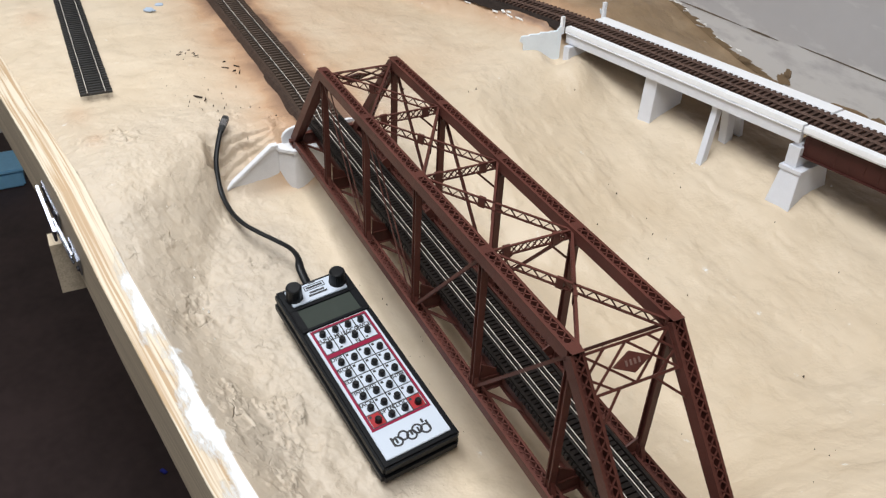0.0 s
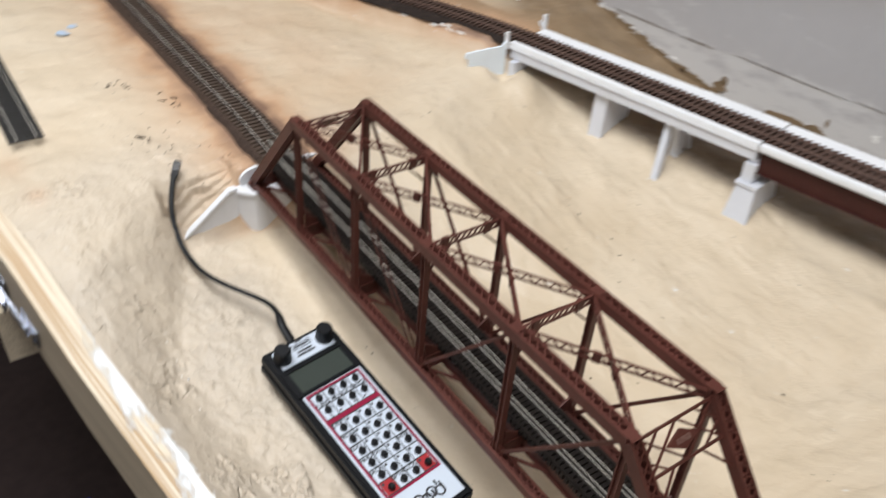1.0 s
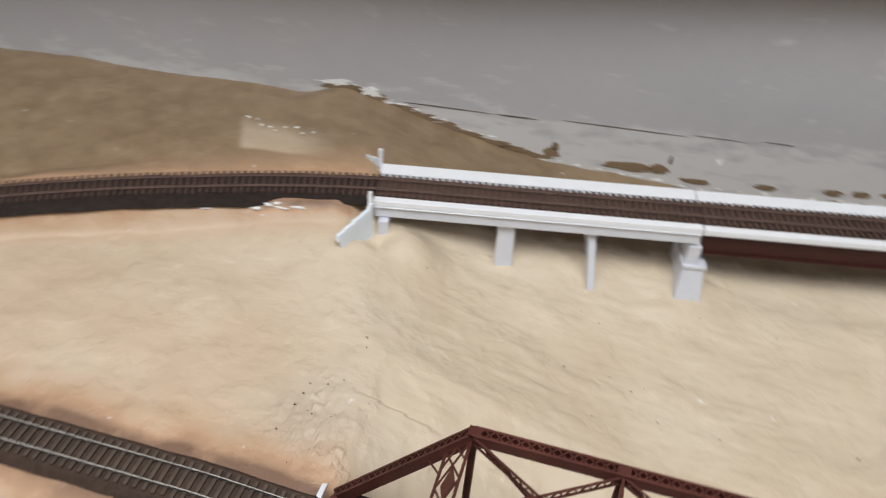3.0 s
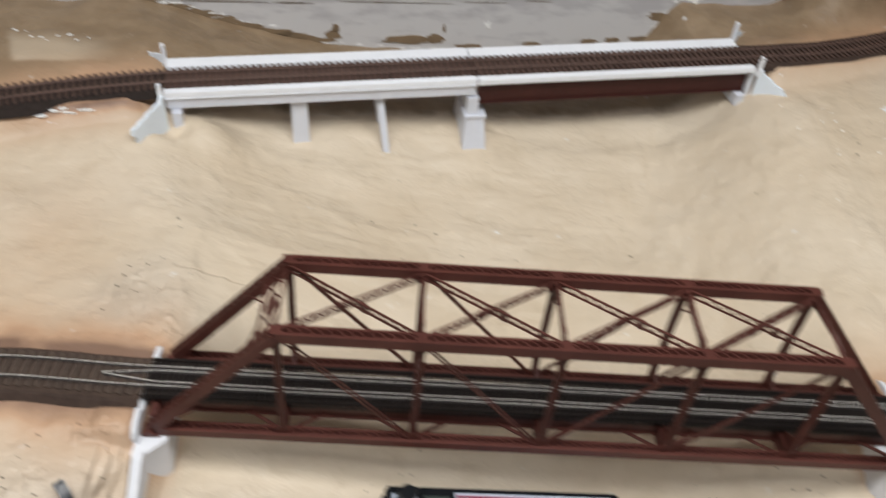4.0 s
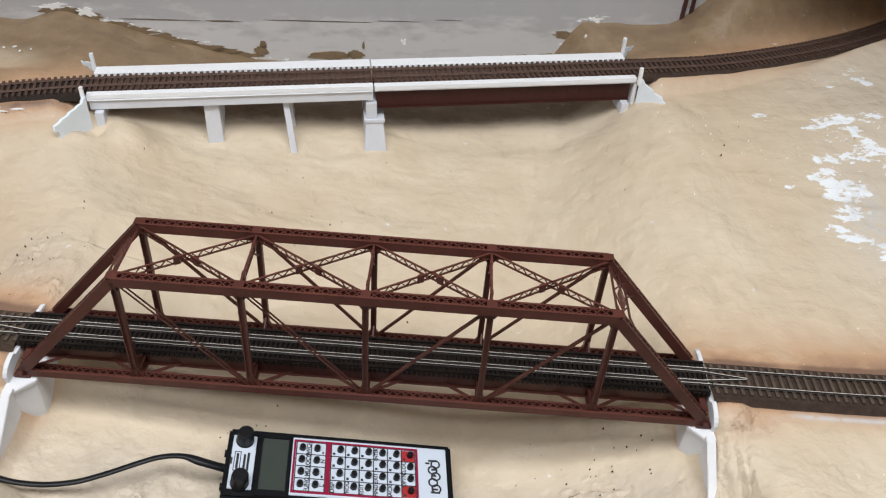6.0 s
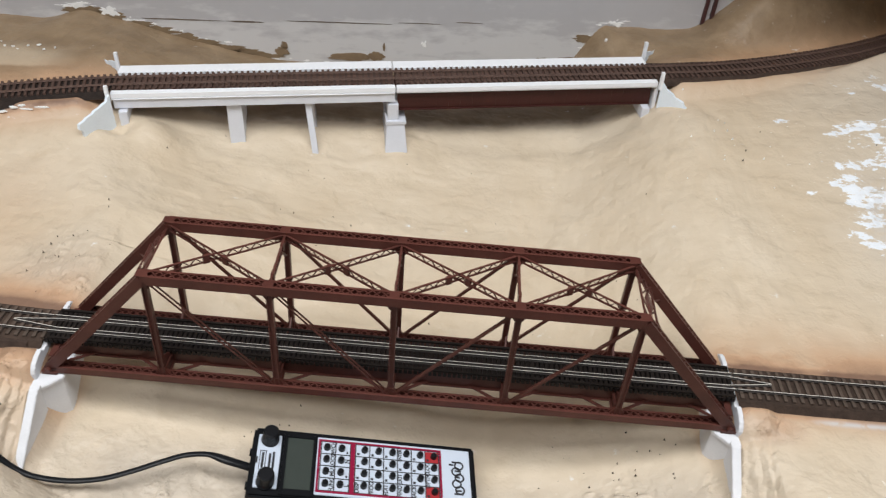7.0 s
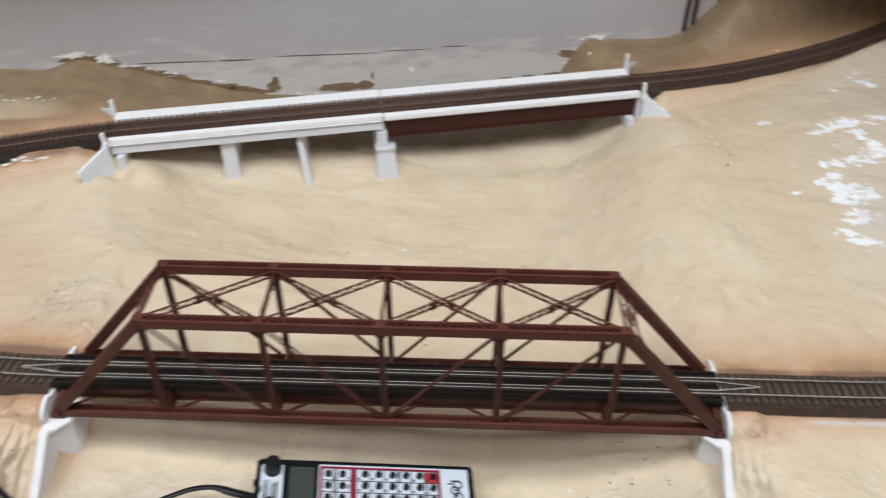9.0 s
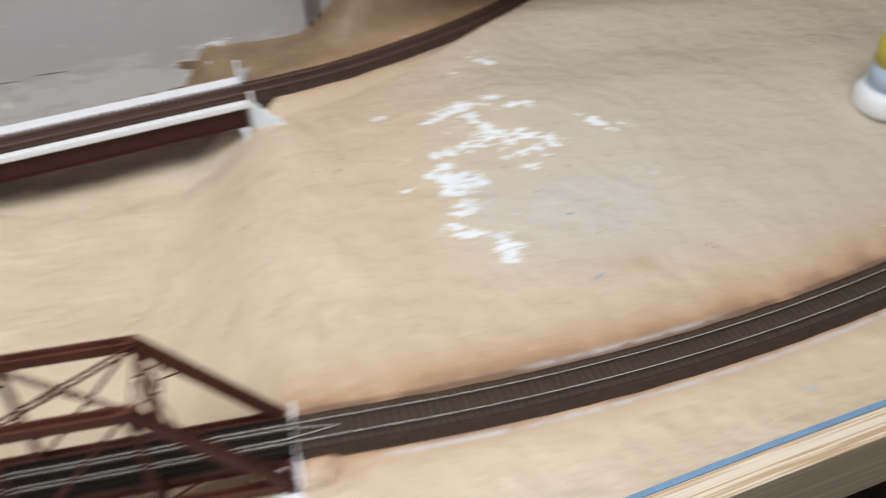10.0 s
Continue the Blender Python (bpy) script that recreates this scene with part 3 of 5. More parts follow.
for lx in (X0 + 0.045, X1 - 0.045):
    for ly, top_z in ((0.14, -0.02), (0.91, -0.036)):
        bm = bmesh.new()
        block(bm, lx - 0.022, lx + 0.022, ly - 0.022, ly + 0.022, FLOOR_Z, top_z - 0.016)
        tagged(part("bench_leg", bm, PINE), "pine leg of the layout benchwork standing on the floor", "leg", kind="structure")
    # post added only to hold up that unseen board
    bm = bmesh.new()
    block(bm, lx - 0.022, lx + 0.022, 0.975, 1.019, FLOOR_Z, 0.269)
    tagged(part("shelf_post", bm, PINE), "pine post added to carry the unseen shade board", "post", kind="structure")


def wood_material(name, pale, dark, plaster, flat):
    """Softwood with grain along x, knots of stain and smears of white plaster."""
    m = bpy.data.materials.new(name)
    m.use_nodes = True
    nt = m.node_tree
    b = nt.nodes["Principled BSDF"]
    b.inputs["Roughness"].default_value = 0.65
    co, mp = nt.nodes.new("ShaderNodeTexCoord"), nt.nodes.new("ShaderNodeMapping")
    mp.vector_type = "TEXTURE"
    mp.inputs["Scale"].default_value = (60, 1, flat)
    mp.inputs["Rotation"].default_value = (0, 0, math.atan(0.145))
    nt.links.new(co.outputs["Object"], mp.inputs["Vector"])
    grain, wide = nt.nodes.new("ShaderNodeTexNoise"), nt.nodes.new("ShaderNodeTexNoise")
    grain.inputs["Scale"].default_value, grain.inputs["Detail"].default_value = 560, 1
    wide.inputs["Scale"].default_value, wide.inputs["Detail"].default_value = 150, 2
    rings = nt.nodes.new("ShaderNodeMath")
    rings.operation = "ADD"
    for i, n in enumerate((grain, wide)):
        nt.links.new(mp.outputs[0], n.inputs["Vector"])
        nt.links.new(n.outputs["Fac"], rings.inputs[i])
    rg = nt.nodes.new("ShaderNodeMapRange")
    rg.inputs["From Min"].default_value, rg.inputs["From Max"].default_value = 0.88, 1.12
    nt.links.new(rings.outputs[0], rg.inputs["Value"])
    mix = nt.nodes.new("ShaderNodeMix")
    mix.data_type = "RGBA"
    mix.inputs[6].default_value, mix.inputs[7].default_value = (*pale, 1), (*dark, 1)
    nt.links.new(rg.outputs[0], mix.inputs[0])
    smear = nt.nodes.new("ShaderNodeTexNoise")
    smear.inputs["Scale"].default_value, smear.inputs["Detail"].default_value, smear.inputs["Roughness"].default_value = 34, 9, 0.72
    mp2 = nt.nodes.new("ShaderNodeMapping")
    mp2.vector_type = "TEXTURE"
    mp2.inputs["Scale"].default_value = (2.2, 0.7, 1)
    mp2.inputs["Rotation"].default_value = (0, 0, math.atan(0.145))
    nt.links.new(co.outputs["Object"], mp2.inputs["Vector"])
    nt.links.new(mp2.outputs[0], smear.inputs["Vector"])
    inner, lift = nt.nodes.new("ShaderNodeAttribute"), nt.nodes.new("ShaderNodeMath")
    inner.attribute_name = "smear"
    lift.operation = "MULTIPLY_ADD"
    lift.inputs[1].default_value = 0.30
    nt.links.new(inner.outputs["Fac"], lift.inputs[0])
    nt.links.new(smear.outputs["Fac"], lift.inputs[2])
    sr = nt.nodes.new("ShaderNodeMapRange")
    sr.inputs["From Min"].default_value, sr.inputs["From Max"].default_value = plaster, plaster + 0.09
    nt.links.new(lift.outputs[0], sr.inputs["Value"])
    mix2 = nt.nodes.new("ShaderNodeMix")
    mix2.data_type = "RGBA"
    mix2.inputs[7].default_value = (0.73, 0.74, 0.75, 1)
    nt.links.new(sr.outputs[0], mix2.inputs[0])
    nt.links.new(mix.outputs[2], mix2.inputs[6])
    nt.links.new(mix2.outputs[2], b.inputs["Base Color"])
    bp = nt.nodes.new("ShaderNodeBump")
    bp.inputs["Strength"].default_value, bp.inputs["Distance"].default_value = 0.4, 0.0006
    nt.links.new(rings.outputs[0], bp.inputs["Height"])
    crust, daub = nt.nodes.new("ShaderNodeMath"), nt.nodes.new("ShaderNodeBump")
    crust.operation = "MULTIPLY"
    nt.links.new(sr.outputs[0], crust.inputs[0])
    nt.links.new(smear.outputs["Fac"], crust.inputs[1])
    daub.inputs["Strength"].default_value, daub.inputs["Distance"].default_value = 0.6, 0.0022
    nt.links.new(crust.outputs[0], daub.inputs["Height"])
    nt.links.new(bp.outputs[0], daub.inputs["Normal"])
    nt.links.new(daub.outputs[0], b.inputs["Normal"])
    return m


BOARD_TOP = wood_material("pine_edge_grain", (0.70, 0.615, 0.49), (0.47, 0.33, 0.20), 0.66, 60)
BOARD_SIDE = wood_material("plywood_face", (0.62, 0.52, 0.39), (0.50, 0.41, 0.30), 2.0, 1)


OUT = 0.0055  # the face of the board stands this far out


def front_board(name, x0, x1, shift, label):
    xs = np.linspace(x0, x1, 49)
    tops = board_top(xs)
    bm = bmesh.new()
    rings = []
    for x, zt in zip(xs, tops):
        y = edge_y(x) - shift
        rings.append([bm.verts.new(v) for v in ((x, y, zt - 0.072), (x, y, zt - 0.0006), (x, y + 0.0006, zt), (x, y + 0.017 + shift, zt), (x, y + 0.017 + shift, zt - 0.072))])
    for p, q in zip(rings, rings[1:]):
        for i in range(5):
            bm.faces.new((p[i], q[i], q[(i + 1) % 5], p[(i + 1) % 5]))
    bm.faces.new(rings[0])
    bm.faces.new(rings[-1][::-1])
    ob = part(name, bm, BOARD_TOP)
    ob.data.materials.append(BOARD_SIDE)
    # plaster was wiped over the inner edge, thickly in some stretches
    smeared = []
    for v in ob.data.vertices:
        inward = min(max((v.co.y - float(edge_y(v.co.x)) + shift) / (0.017 + shift), 0), 1)
        thick = max(math.exp(-((v.co.x + 0.40) / 0.045) ** 2), math.exp(-((v.co.x + 0.02) / 0.14) ** 2))
        worn = 0.2 if v.co.x > 0.3 else 1.0 if v.co.x > -0.2 else 0.55
        smeared.append(inward * (0.47 + 0.55 * thick) * worn + 0.12 * thick + 0.25 * noise.noise((v.co.x * 14, 0.4, 2.0)) * worn)
    ob.data.attributes.new("smear", "FLOAT", "POINT").data.foreach_set("value", smeared)
    ob.data.polygons.foreach_set("material_index", [0 if p.normal.z > 0.35 else 1 for p in ob.data.polygons])
    return tagged(ob, label, "board", kind="structure")


front_board("edge_board", X0, X1, OUT, "pine edge board smeared with white plaster")

# ---------------------------------------------------------------- truss bridge
P, H, W = 0.0880, 0.0992, 0.0610
CW = 0.0082
LOW = -0.0032  # height of the lower chords
TY = -0.0012  # the near truss stands this far behind y = 0
truss = thing("truss_bridge", "oxide brown plastic through truss railway bridge on white abutments", "bridge", pose(0.0008, TY, 0, 0, 0, -0.43))


def laced(name, a, b, across, wide=CW, deep=0.0075, plate=0.0012, pitch=0.0062, label=""):
    """A built-up member from a to b: two side plates, laced with crossed bars on its upper face, a solid lower face."""
    a, b, across = Vector(a), Vector(b), Vector(across).normalized()
    x = (b - a).normalized()
    up = x.cross(across)
    if up.z < 0:
        up = -up
    bm = bmesh.new()
    for s in (-1, 1):
        o = across * s * (wide - plate) / 2
        beam(bm, a + o, b + o, plate, deep, up)
        o2 = across * s * (wide / 2 - 0.0008) + up * (deep / 2 + 0.0002)
        beam(bm, a + o2, b + o2, 0.0017, 0.0006, up)
    o = up * -(deep / 2 - 0.0012)
    beam(bm, a + o, b + o, wide - 2 * plate, 0.0008, up)
    n = max(2, round((b - a).length / pitch))
    step = (b - a) / n
    rise = up * (deep / 2 - 0.0001)
    half = across * (wide / 2 - 0.0012)
    for i in range(n):
        p, q = a + step * i + rise, a + step * (i + 1) + rise
        beam(bm, p - half, q + half, 0.00085, 0.0005, up)
        beam(bm, p + half, q - half, 0.00085, 0.0005, up)
    return part(name, bm, OXIDE, truss, label)


def lattice_girder(name, a, b, deep, pitch, crossed=False, plates=()):
    """An open girder in a standing plane: two thin flanges with zigzag lacing."""
    a, b = Vector(a), Vector(b)
    up = Vector((0, 0, 1))
    bm = bmesh.new()
    for s in (-1, 1):
        o = up * s * (deep / 2 - 0.0004)
        beam(bm, a + o, b + o, 0.0016, 0.0007, up)
    n = max(2, round((b - a).length / pitch))
    step, r = (b - a) / n, up * (deep / 2 - 0.0006)
    side = (b - a).normalized().cross(up)
    for i in range(n):
        p, q = a + step * i, a + step * (i + 1)
        s = 1 if i % 2 else -1
        beam(bm, p - r * s, q + r * s, 0.0008, 0.00055, up)
        if crossed:
            beam(bm, p + r * s, q - r * s, 0.0008, 0.0007, up)
    for f in plates:
        c = a + (b - a) * f
        beam(bm, c - step * 0.5, c + step * 0.5, 0.0022, deep + 0.001, up)
    return part(name, bm, OXIDE, truss)


def truss_side(y, out):
    top = [Vector(((i - 2) * P, y, H)) for i in range(5)]
    low = [Vector(((i - 3) * P, y, LOW)) for i in range(7)]
    laced("top_chord", top[0] + Vector((-0.0005, 0, 0)), top[4] + Vector((0.0005, 0, 0)), (0, 1, 0))
    laced("bottom_chord", low[0], low[6], (0, 1, 0), deep=0.0062)
    for p, q in ((low[0], top[0]), (low[6], top[4])):
        laced("end_post", p, q, (0, 1, 0))
    for i in range(5):
        bm = bmesh.new()
        a, b = low[i + 1], top[i] + Vector((0, 0, -0.004))
        s = 0.0036
        beam(bm, a, b, 0.0011, s, (1, 0, 0))
        for o in (-1, 1):
            d = Vector((o * s / 2, 0, 0))
            beam(bm, a + d, b + d, 0.0044, 0.0008, (1, 0, 0))
        part("vertical_post", bm, OXIDE, truss)
    for i, j in ((0, 2), (1, 3), (3, 3), (4, 4)):
        bm = bmesh.new()
        gap, bar = (0.0017, 0.0012) if out < 0 and i < 2 else (0.0006, 0.0021)
        for o in (-gap, gap):
            d = Vector((0, o, 0))
            beam(bm, top[i] + d, low[j] + d, 0.0007, bar, (1, 0, 0))
        part("diagonal_bar", bm, OXIDE, truss)
    for i in range(5):
        bm = bmesh.new()
        c = top[i]
        prism(bm, [(c.x - 0.0065, y - 0.0012, H - 0.0035), (c.x + 0.0065, y - 0.0012, H - 0.0035), (c.x + 0.003, y - 0.0012, H - 0.0095), (c.x - 0.003, y - 0.0012, H - 0.0095)], (0, 0.0024, 0))
        part("gusset_plate", bm, OXIDE, truss)
        bm = bmesh.new()
        k = 0.0040 if i in (0, 4) else 0.0036
        block(bm, c.x - k, c.x + k, y - CW / 2 + 0.0004, y + CW / 2 - 0.0004, H + 0.0038, H + 0.0042)
        part("cover_plate", bm, OXIDE, truss)
    for i in range(1, 6):
        bm = bmesh.new()
        c = low[i]
        prism(bm, [(c.x - 0.006, y - 0.0013, LOW + 0.002), (c.x + 0.006, y - 0.0013, LOW + 0.002), (c.x + 0.0025, y - 0.0013, LOW + 0.0095), (c.x - 0.0025, y - 0.0013, LOW + 0.0095)], (0, 0.0026, 0))
        part("gusset_plate", bm, OXIDE, truss)
    for x in (low[0].x, low[6].x):
        bm = bmesh.new()
        block(bm, x - 0.006, x + 0.006, y - 0.005, y + 0.005, -0.0079, LOW - 0.002)
        cyl(bm, Matrix.Translation((x, y - 0.0065, LOW + 0.0005)) @ Matrix.Rotation(math.radians(-90), 4, "X"), 0.0022, 0.013, 12)
        part("bearing_shoe", bm, OXIDE, truss)


truss_side(0.0, -1)
truss_side(W, 1)
for i in range(4):
    xa, xb = (i - 2) * P, (i - 1) * P
    lattice_girder("top_lateral", (xa, 0.003, H - 0.001), (xb, W - 0.003, H - 0.001), 0.0060, 0.0046, plates=(0.42,))
    lattice_girder("top_lateral", (xa, W - 0.003, H - 0.001), (xb, 0.003, H - 0.001), 0.0060, 0.0046, plates=(0.58,))
for i in (1, 2, 3):
    x = (i - 2) * P
    lattice_girder("top_strut", (x, 0.003, H - 0.001), (x, W - 0.003, H - 0.001), 0.0066, 0.0044, True, plates=(0.2, 0.8))
    for y, s in ((0.004, 1), (W - 0.004, -1)):
        bm = bmesh.new()
        beam(bm, (x, y, H - 0.018), (x, y + s * 0.014, H - 0.004), 0.0014, 0.0012, (1, 0, 0))
        part("knee_brace", bm, OXIDE, truss)


def portal(end):
    """The lattice between two end posts, in their sloping plane."""
    top, foot = Vector((end * 2 * P, 0, H)), Vector((end * 3 * P, 0, LOW))
    down = (foot - top).normalized()
    n = down.cross(Vector((0, 1, 0)))
    y0, y1, d0, d1 = 0.004, W - 0.004, 0.002, 0.027

    def at(y, d):
        return top + down * d + Vector((0, y, 0))

    bm = bmesh.new()
    for d in (d0, d1 - 0.004):
        beam(bm, at(y0, d), at(y1, d), 0.0014, 0.0014, n)
    for y in (y0, y1):
        beam(bm, at(y, d0), at(y, d1 - 0.004), 0.0012, 0.0012, n)
    p = part("portal_brace", bm, OXIDE, truss)
    half = (y1 - y0) / 2
    for a, c in (((y0, d0), (y0 + half, d1 - 0.004)), ((y0 + half, d0), (y0, d1 - 0.004)), ((y0 + half, d0), (y1, d1 - 0.004)), ((y1, d0), (y0 + half, d1 - 0.004)),
                 ((y0, d0 + 0.011), (y0 + half / 2, d0)), ((y1, d0 + 0.011), (y1 - half / 2, d0)), ((y0, d1 - 0.013), (y0 + half / 2, d1 - 0.004)), ((y1, d1 - 0.013), (y1 - half / 2, d1 - 0.004)),
                 ((y0, d1 + 0.012), (y0 + half * 0.62, d1 - 0.004)), ((y1, d1 + 0.012), (y1 - half * 0.62, d1 - 0.004))):
        bm = bmesh.new()
        beam(bm, at(*a), at(*c), 0.0012, 0.0009, n)
        part("lattice_bar", bm, OXIDE, p)
    bm = bmesh.new()
    c, dd = y0 + half, (d0 + d1 - 0.004) / 2
    prism(bm, [at(c - 0.0118, dd), at(c, dd - 0.0056), at(c + 0.0118, dd), at(c, dd + 0.0056)], n * 0.0014)
    plate = part("name_plate", bm, OXIDE, p)
    bm = bmesh.new()
    for k in (-1.5, -0.5, 0.5, 1.5):
        q = at(c + k * 0.0026, dd) + n * 0.0016
        beam(bm, q - down * 0.0014, q + down * 0.0014, 0.0011, 0.0005, n)
    part("raised_figure", bm, RUBBED, p)


portal(-1)
portal(1)
for i in range(7):
    x = (i - 3) * P
    bm = bmesh.new()
    block(bm, x - 0.0006, x + 0.0006, 0.004, W - 0.004, -0.008, 0.0035)
    for z in (-0.008, 0.003):
        block(bm, x - 0.0024, x + 0.0024, 0.0042, W - 0.0042, z, z + 0.0007)
    part("floor_beam", bm, OXIDE, truss)
    if 0 < i < 6:
        for y, s in ((0.004, 1), (W - 0.004, -1)):
            bm = bmesh.new()
            prism(bm, [(x, y, -0.004), (x, y + s * 0.0115, -0.004), (x, y + s * 0.0115, 0.0075), (x, y + s * 0.007, 0.0105), (x, y, 0.0150)], (0.0012, 0, 0))
            part("bracket_plate", bm, OXIDE, truss)
for y in (main_y(0) - TY - 0.0110, main_y(0) - TY + 0.0110):
    bm = bmesh.new()
    half_section = ((0.0025, -0.0085), (0.0025, -0.0078), (0.0005, -0.0078), (0.0005, 0.0056), (0.0025, 0.0056), (0.0025, 0.0062))
    prism(bm, [(-3 * P, y + u, z) for u, z in half_section] + [(-3 * P, y - u, z) for u, z in half_section[::-1]], (6 * P, 0, 0))
    part("stringer", bm, OXIDE, truss)
bm = bmesh.new()
block(bm, -3 * P, 3 * P, main_y(0) - TY - 0.0112, main_y(0) - TY + 0.0112, 0.0063, 0.0067)
part("deck_plate", bm, DECK, truss, "dark floor plate below the ties")
for i in range(6):
    xa, xb = (i - 3) * P, (i - 2) * P
    for ya, yb in ((0.004, W - 0.004), (W - 0.004, 0.004)):
        bm = bmesh.new()
        beam(bm, (xa, ya, -0.0065), (xb, yb, -0.0065), 0.0026, 0.0008)
        part("bottom_lateral", bm, OXIDE, truss)

# ---------------------------------------------------------------- tracks
GAUGE = 0.0165


def rail_curve(name, pts, z, parent, mat, h=0.0021, head=0.00056, foot=0.0015):
    """A rail swept along plan points: head, web and foot."""
    prof = [(-foot / 2, 0), (foot / 2, 0), (foot / 2, 0.0004), (0.0004, 0.0006), (0.0004, h - 0.0008), (head / 2, h - 0.0006), (head / 2, h), (-head / 2, h), (-head / 2, h - 0.0006), (-0.0004, h - 0.0008), (-0.0004, 0.0006), (-foot / 2, 0.0004)]
    bm = bmesh.new()
    rings = []
    n = len(pts)
    for i, (x, y, zz) in enumerate(pts):
        a, b = pts[max(i - 1, 0)], pts[min(i + 1, n - 1)]
        t = Vector((b[0] - a[0], b[1] - a[1], 0)).normalized()
        s = Vector((-t.y, t.x, 0))
        rings.append([bm.verts.new(Vector((x, y, zz)) + s * u + Vector((0, 0, v - h))) for u, v in prof])
    for p, q in zip(rings, rings[1:]):
        for i in range(len(prof)):
            bm.faces.new((p[i], p[(i + 1) % len(prof)], q[(i + 1) % len(prof)], q[i]))
    bm.faces.new(rings[0][::-1])
    bm.faces.new(rings[-1])
    ob = part(name, bm, mat, parent)
    if mat is RAIL:
        ob.data.materials.append(RAIL_SIDE)
        ob.data.polygons.foreach_set("material_index", [0 if abs(p.normal.z) > 0.9 and p.center.z > pts[0][2] - 0.0003 else 1 for p in ob.data.polygons])
    return ob


def tie_mesh(mat, length, wide, tall):
    """A sleeper with rail chairs."""
    bm = bmesh.new()
    block(bm, -wide / 2, wide / 2, -length / 2, length / 2, -tall, 0)
    for s in (-1, 1):
        y = s * GAUGE / 2
        block(bm, -wide * 0.36, wide * 0.36, y - 0.0024, y + 0.0024, 0, 0.0003)
        for k in (-1, 1):
            block(bm, -0.0004, 0.0004, y + k * 0.0015 - 0.0003, y + k * 0.0015 + 0.0003, 0.0003, 0.0008)
    return mesh_of("tie", bm, mat)


def track(name, label, line_y, line_z, x0, x1, pitch, mats, tie=(0.030, 0.0026, 0.0022), bed=True, group="model tracks"):
    tie_mat, rail_mat = mats
    ob = thing(name, label, "railway track", group=group)
    n = max(2, int(abs(x1 - x0) / 0.012))
    xs = np.linspace(x0, x1, n + 1)

    def centre(x):
        y, z = float(line_y(x)), float(line_z(x))
        d = (float(line_y(x + 0.001)) - float(line_y(x - 0.001))) / 0.002
        g = (float(line_z(x + 0.001)) - float(line_z(x - 0.001))) / 0.002
        return Vector((x, y, z)), math.atan(d), math.atan(g)

    for s in (-1, 1):
        pts = []
        for x in xs:
            c, a, _ = centre(x)
            pts.append((c.x - math.sin(a) * s * GAUGE / 2, c.y + math.cos(a) * s * GAUGE / 2, c.z))
        rail_curve("rail", pts, 0, ob, rail_mat)
    me = tie_mesh(tie_mat, *tie)
    x, k = min(x0, x1) + pitch / 2, 0
    while x < max(x0, x1):
        c, a, g = centre(x)
        t = new("tie", me)
        t.parent = ob
        t.matrix_basis = Matrix.Translation(c + Vector((0, random.uniform(-0.0002, 0.0002), -0.0021))) @ Matrix.Rotation(a + random.uniform(-0.012, 0.012), 4, "Z") @ Matrix.Rotation(-g, 4, "Y")
        x += pitch * math.cos(a)
        k += 1
    if bed:
        bm = bmesh.new()
        rings = []
        for x in np.linspace(x0, x1, n * 2 + 1):
            c, a, _ = centre(x)
            side = Vector((-math.sin(a), math.cos(a), 0))
            rings.append([bm.verts.new(c + side * (u + 0.0012 * noise.noise((x * 40, u * 300, 3)) * (abs(u) > 0.018)) + Vector((0, 0, v))) for u, v in
                          ((-0.0235, -0.0105), (-0.0175, -0.0040), (0.0175, -0.0040), (0.0235, -0.0105))])
        for p, q in zip(rings, rings[1:]):
            for i in range(3):
                bm.faces.new((p[i], p[i + 1], q[i + 1], q[i]))
        part("roadbed", bm, BALLAST, ob, "dark brown ballasted roadbed")
    return ob


def bed_strip(name, label, line_y, line_z, x0, x1, near0, far, mat):
    """Dark roadbed under a stretch of track, near and far of its centre."""
    ob = bmesh.new()
    rings = []
    for x in np.linspace(x0, x1, 80):
        y, z = float(line_y(x)), float(line_z(x))
        wob = 0.002 * noise.noise((x * 30, 1, 5)), 0.002 * noise.noise((x * 30, 8, 5))
        near = near0 if x > 0 or y < 0.2 else float(np.interp(x, [-0.44, -0.41], [near0, 0.019]))
        rings.append([ob.verts.new(v) for v in ((x, y - near - 0.005 + wob[0], z - 0.011), (x, y - near + wob[0], z - 0.0044), (x, y + far + wob[1], z - 0.0044), (x, y + far + 0.006 + wob[1], z - 0.011))])
    for p, q in zip(rings, rings[1:]):
        for i in range(3):
            ob.faces.new((p[i], p[i + 1], q[i + 1], q[i]))
    return tagged(part(name, ob, mat), label, "roadbed", kind="structure")


def flat_z(x):
    return RAIL_Z


bridge_track = track("bridge_track", "dark brown bridge track with nickel rails inside the truss", main_y, flat_z, -0.272, 0.272, 0.00385, (TIE, RAIL), (0.034, 0.0027, 0.0036), bed=False)
for off in (-0.0150, 0.0150):
    bm = bmesh.new()
    beam(bm, (-0.270, float(main_y(-0.270)) + off, RAIL_Z - 0.0013), (0.270, float(main_y(0.270)) + off, RAIL_Z - 0.0013), 0.0020, 0.0018)
    part("guard_timber", bm, TIE, bridge_track)
for s in (-1, 1):
    plan = [(-0.302, 0.0004), (-0.266, 0.0048)] + [(x, 0.0048) for x in np.linspace(-0.255, 0.255, 8)] + [(0.266, 0.0048), (0.302, 0.0004)]
    pts = [(x, float(main_y(x)) + s * off, RAIL_Z - 0.0001) for x, off in plan]
    rail_curve("guard_rail", pts, 0, bridge_track, RAIL)
track("main_track", "brown flex track with nickel rails curving away from the truss", main_y, flat_z, 0.273, 1.15, 0.0068, (TIE_RUST, RAIL))
track("main_track", "brown flex track with nickel rails leading to the truss", main_y, flat_z, -1.1, -0.273, 0.0068, (TIE_RUST, RAIL))
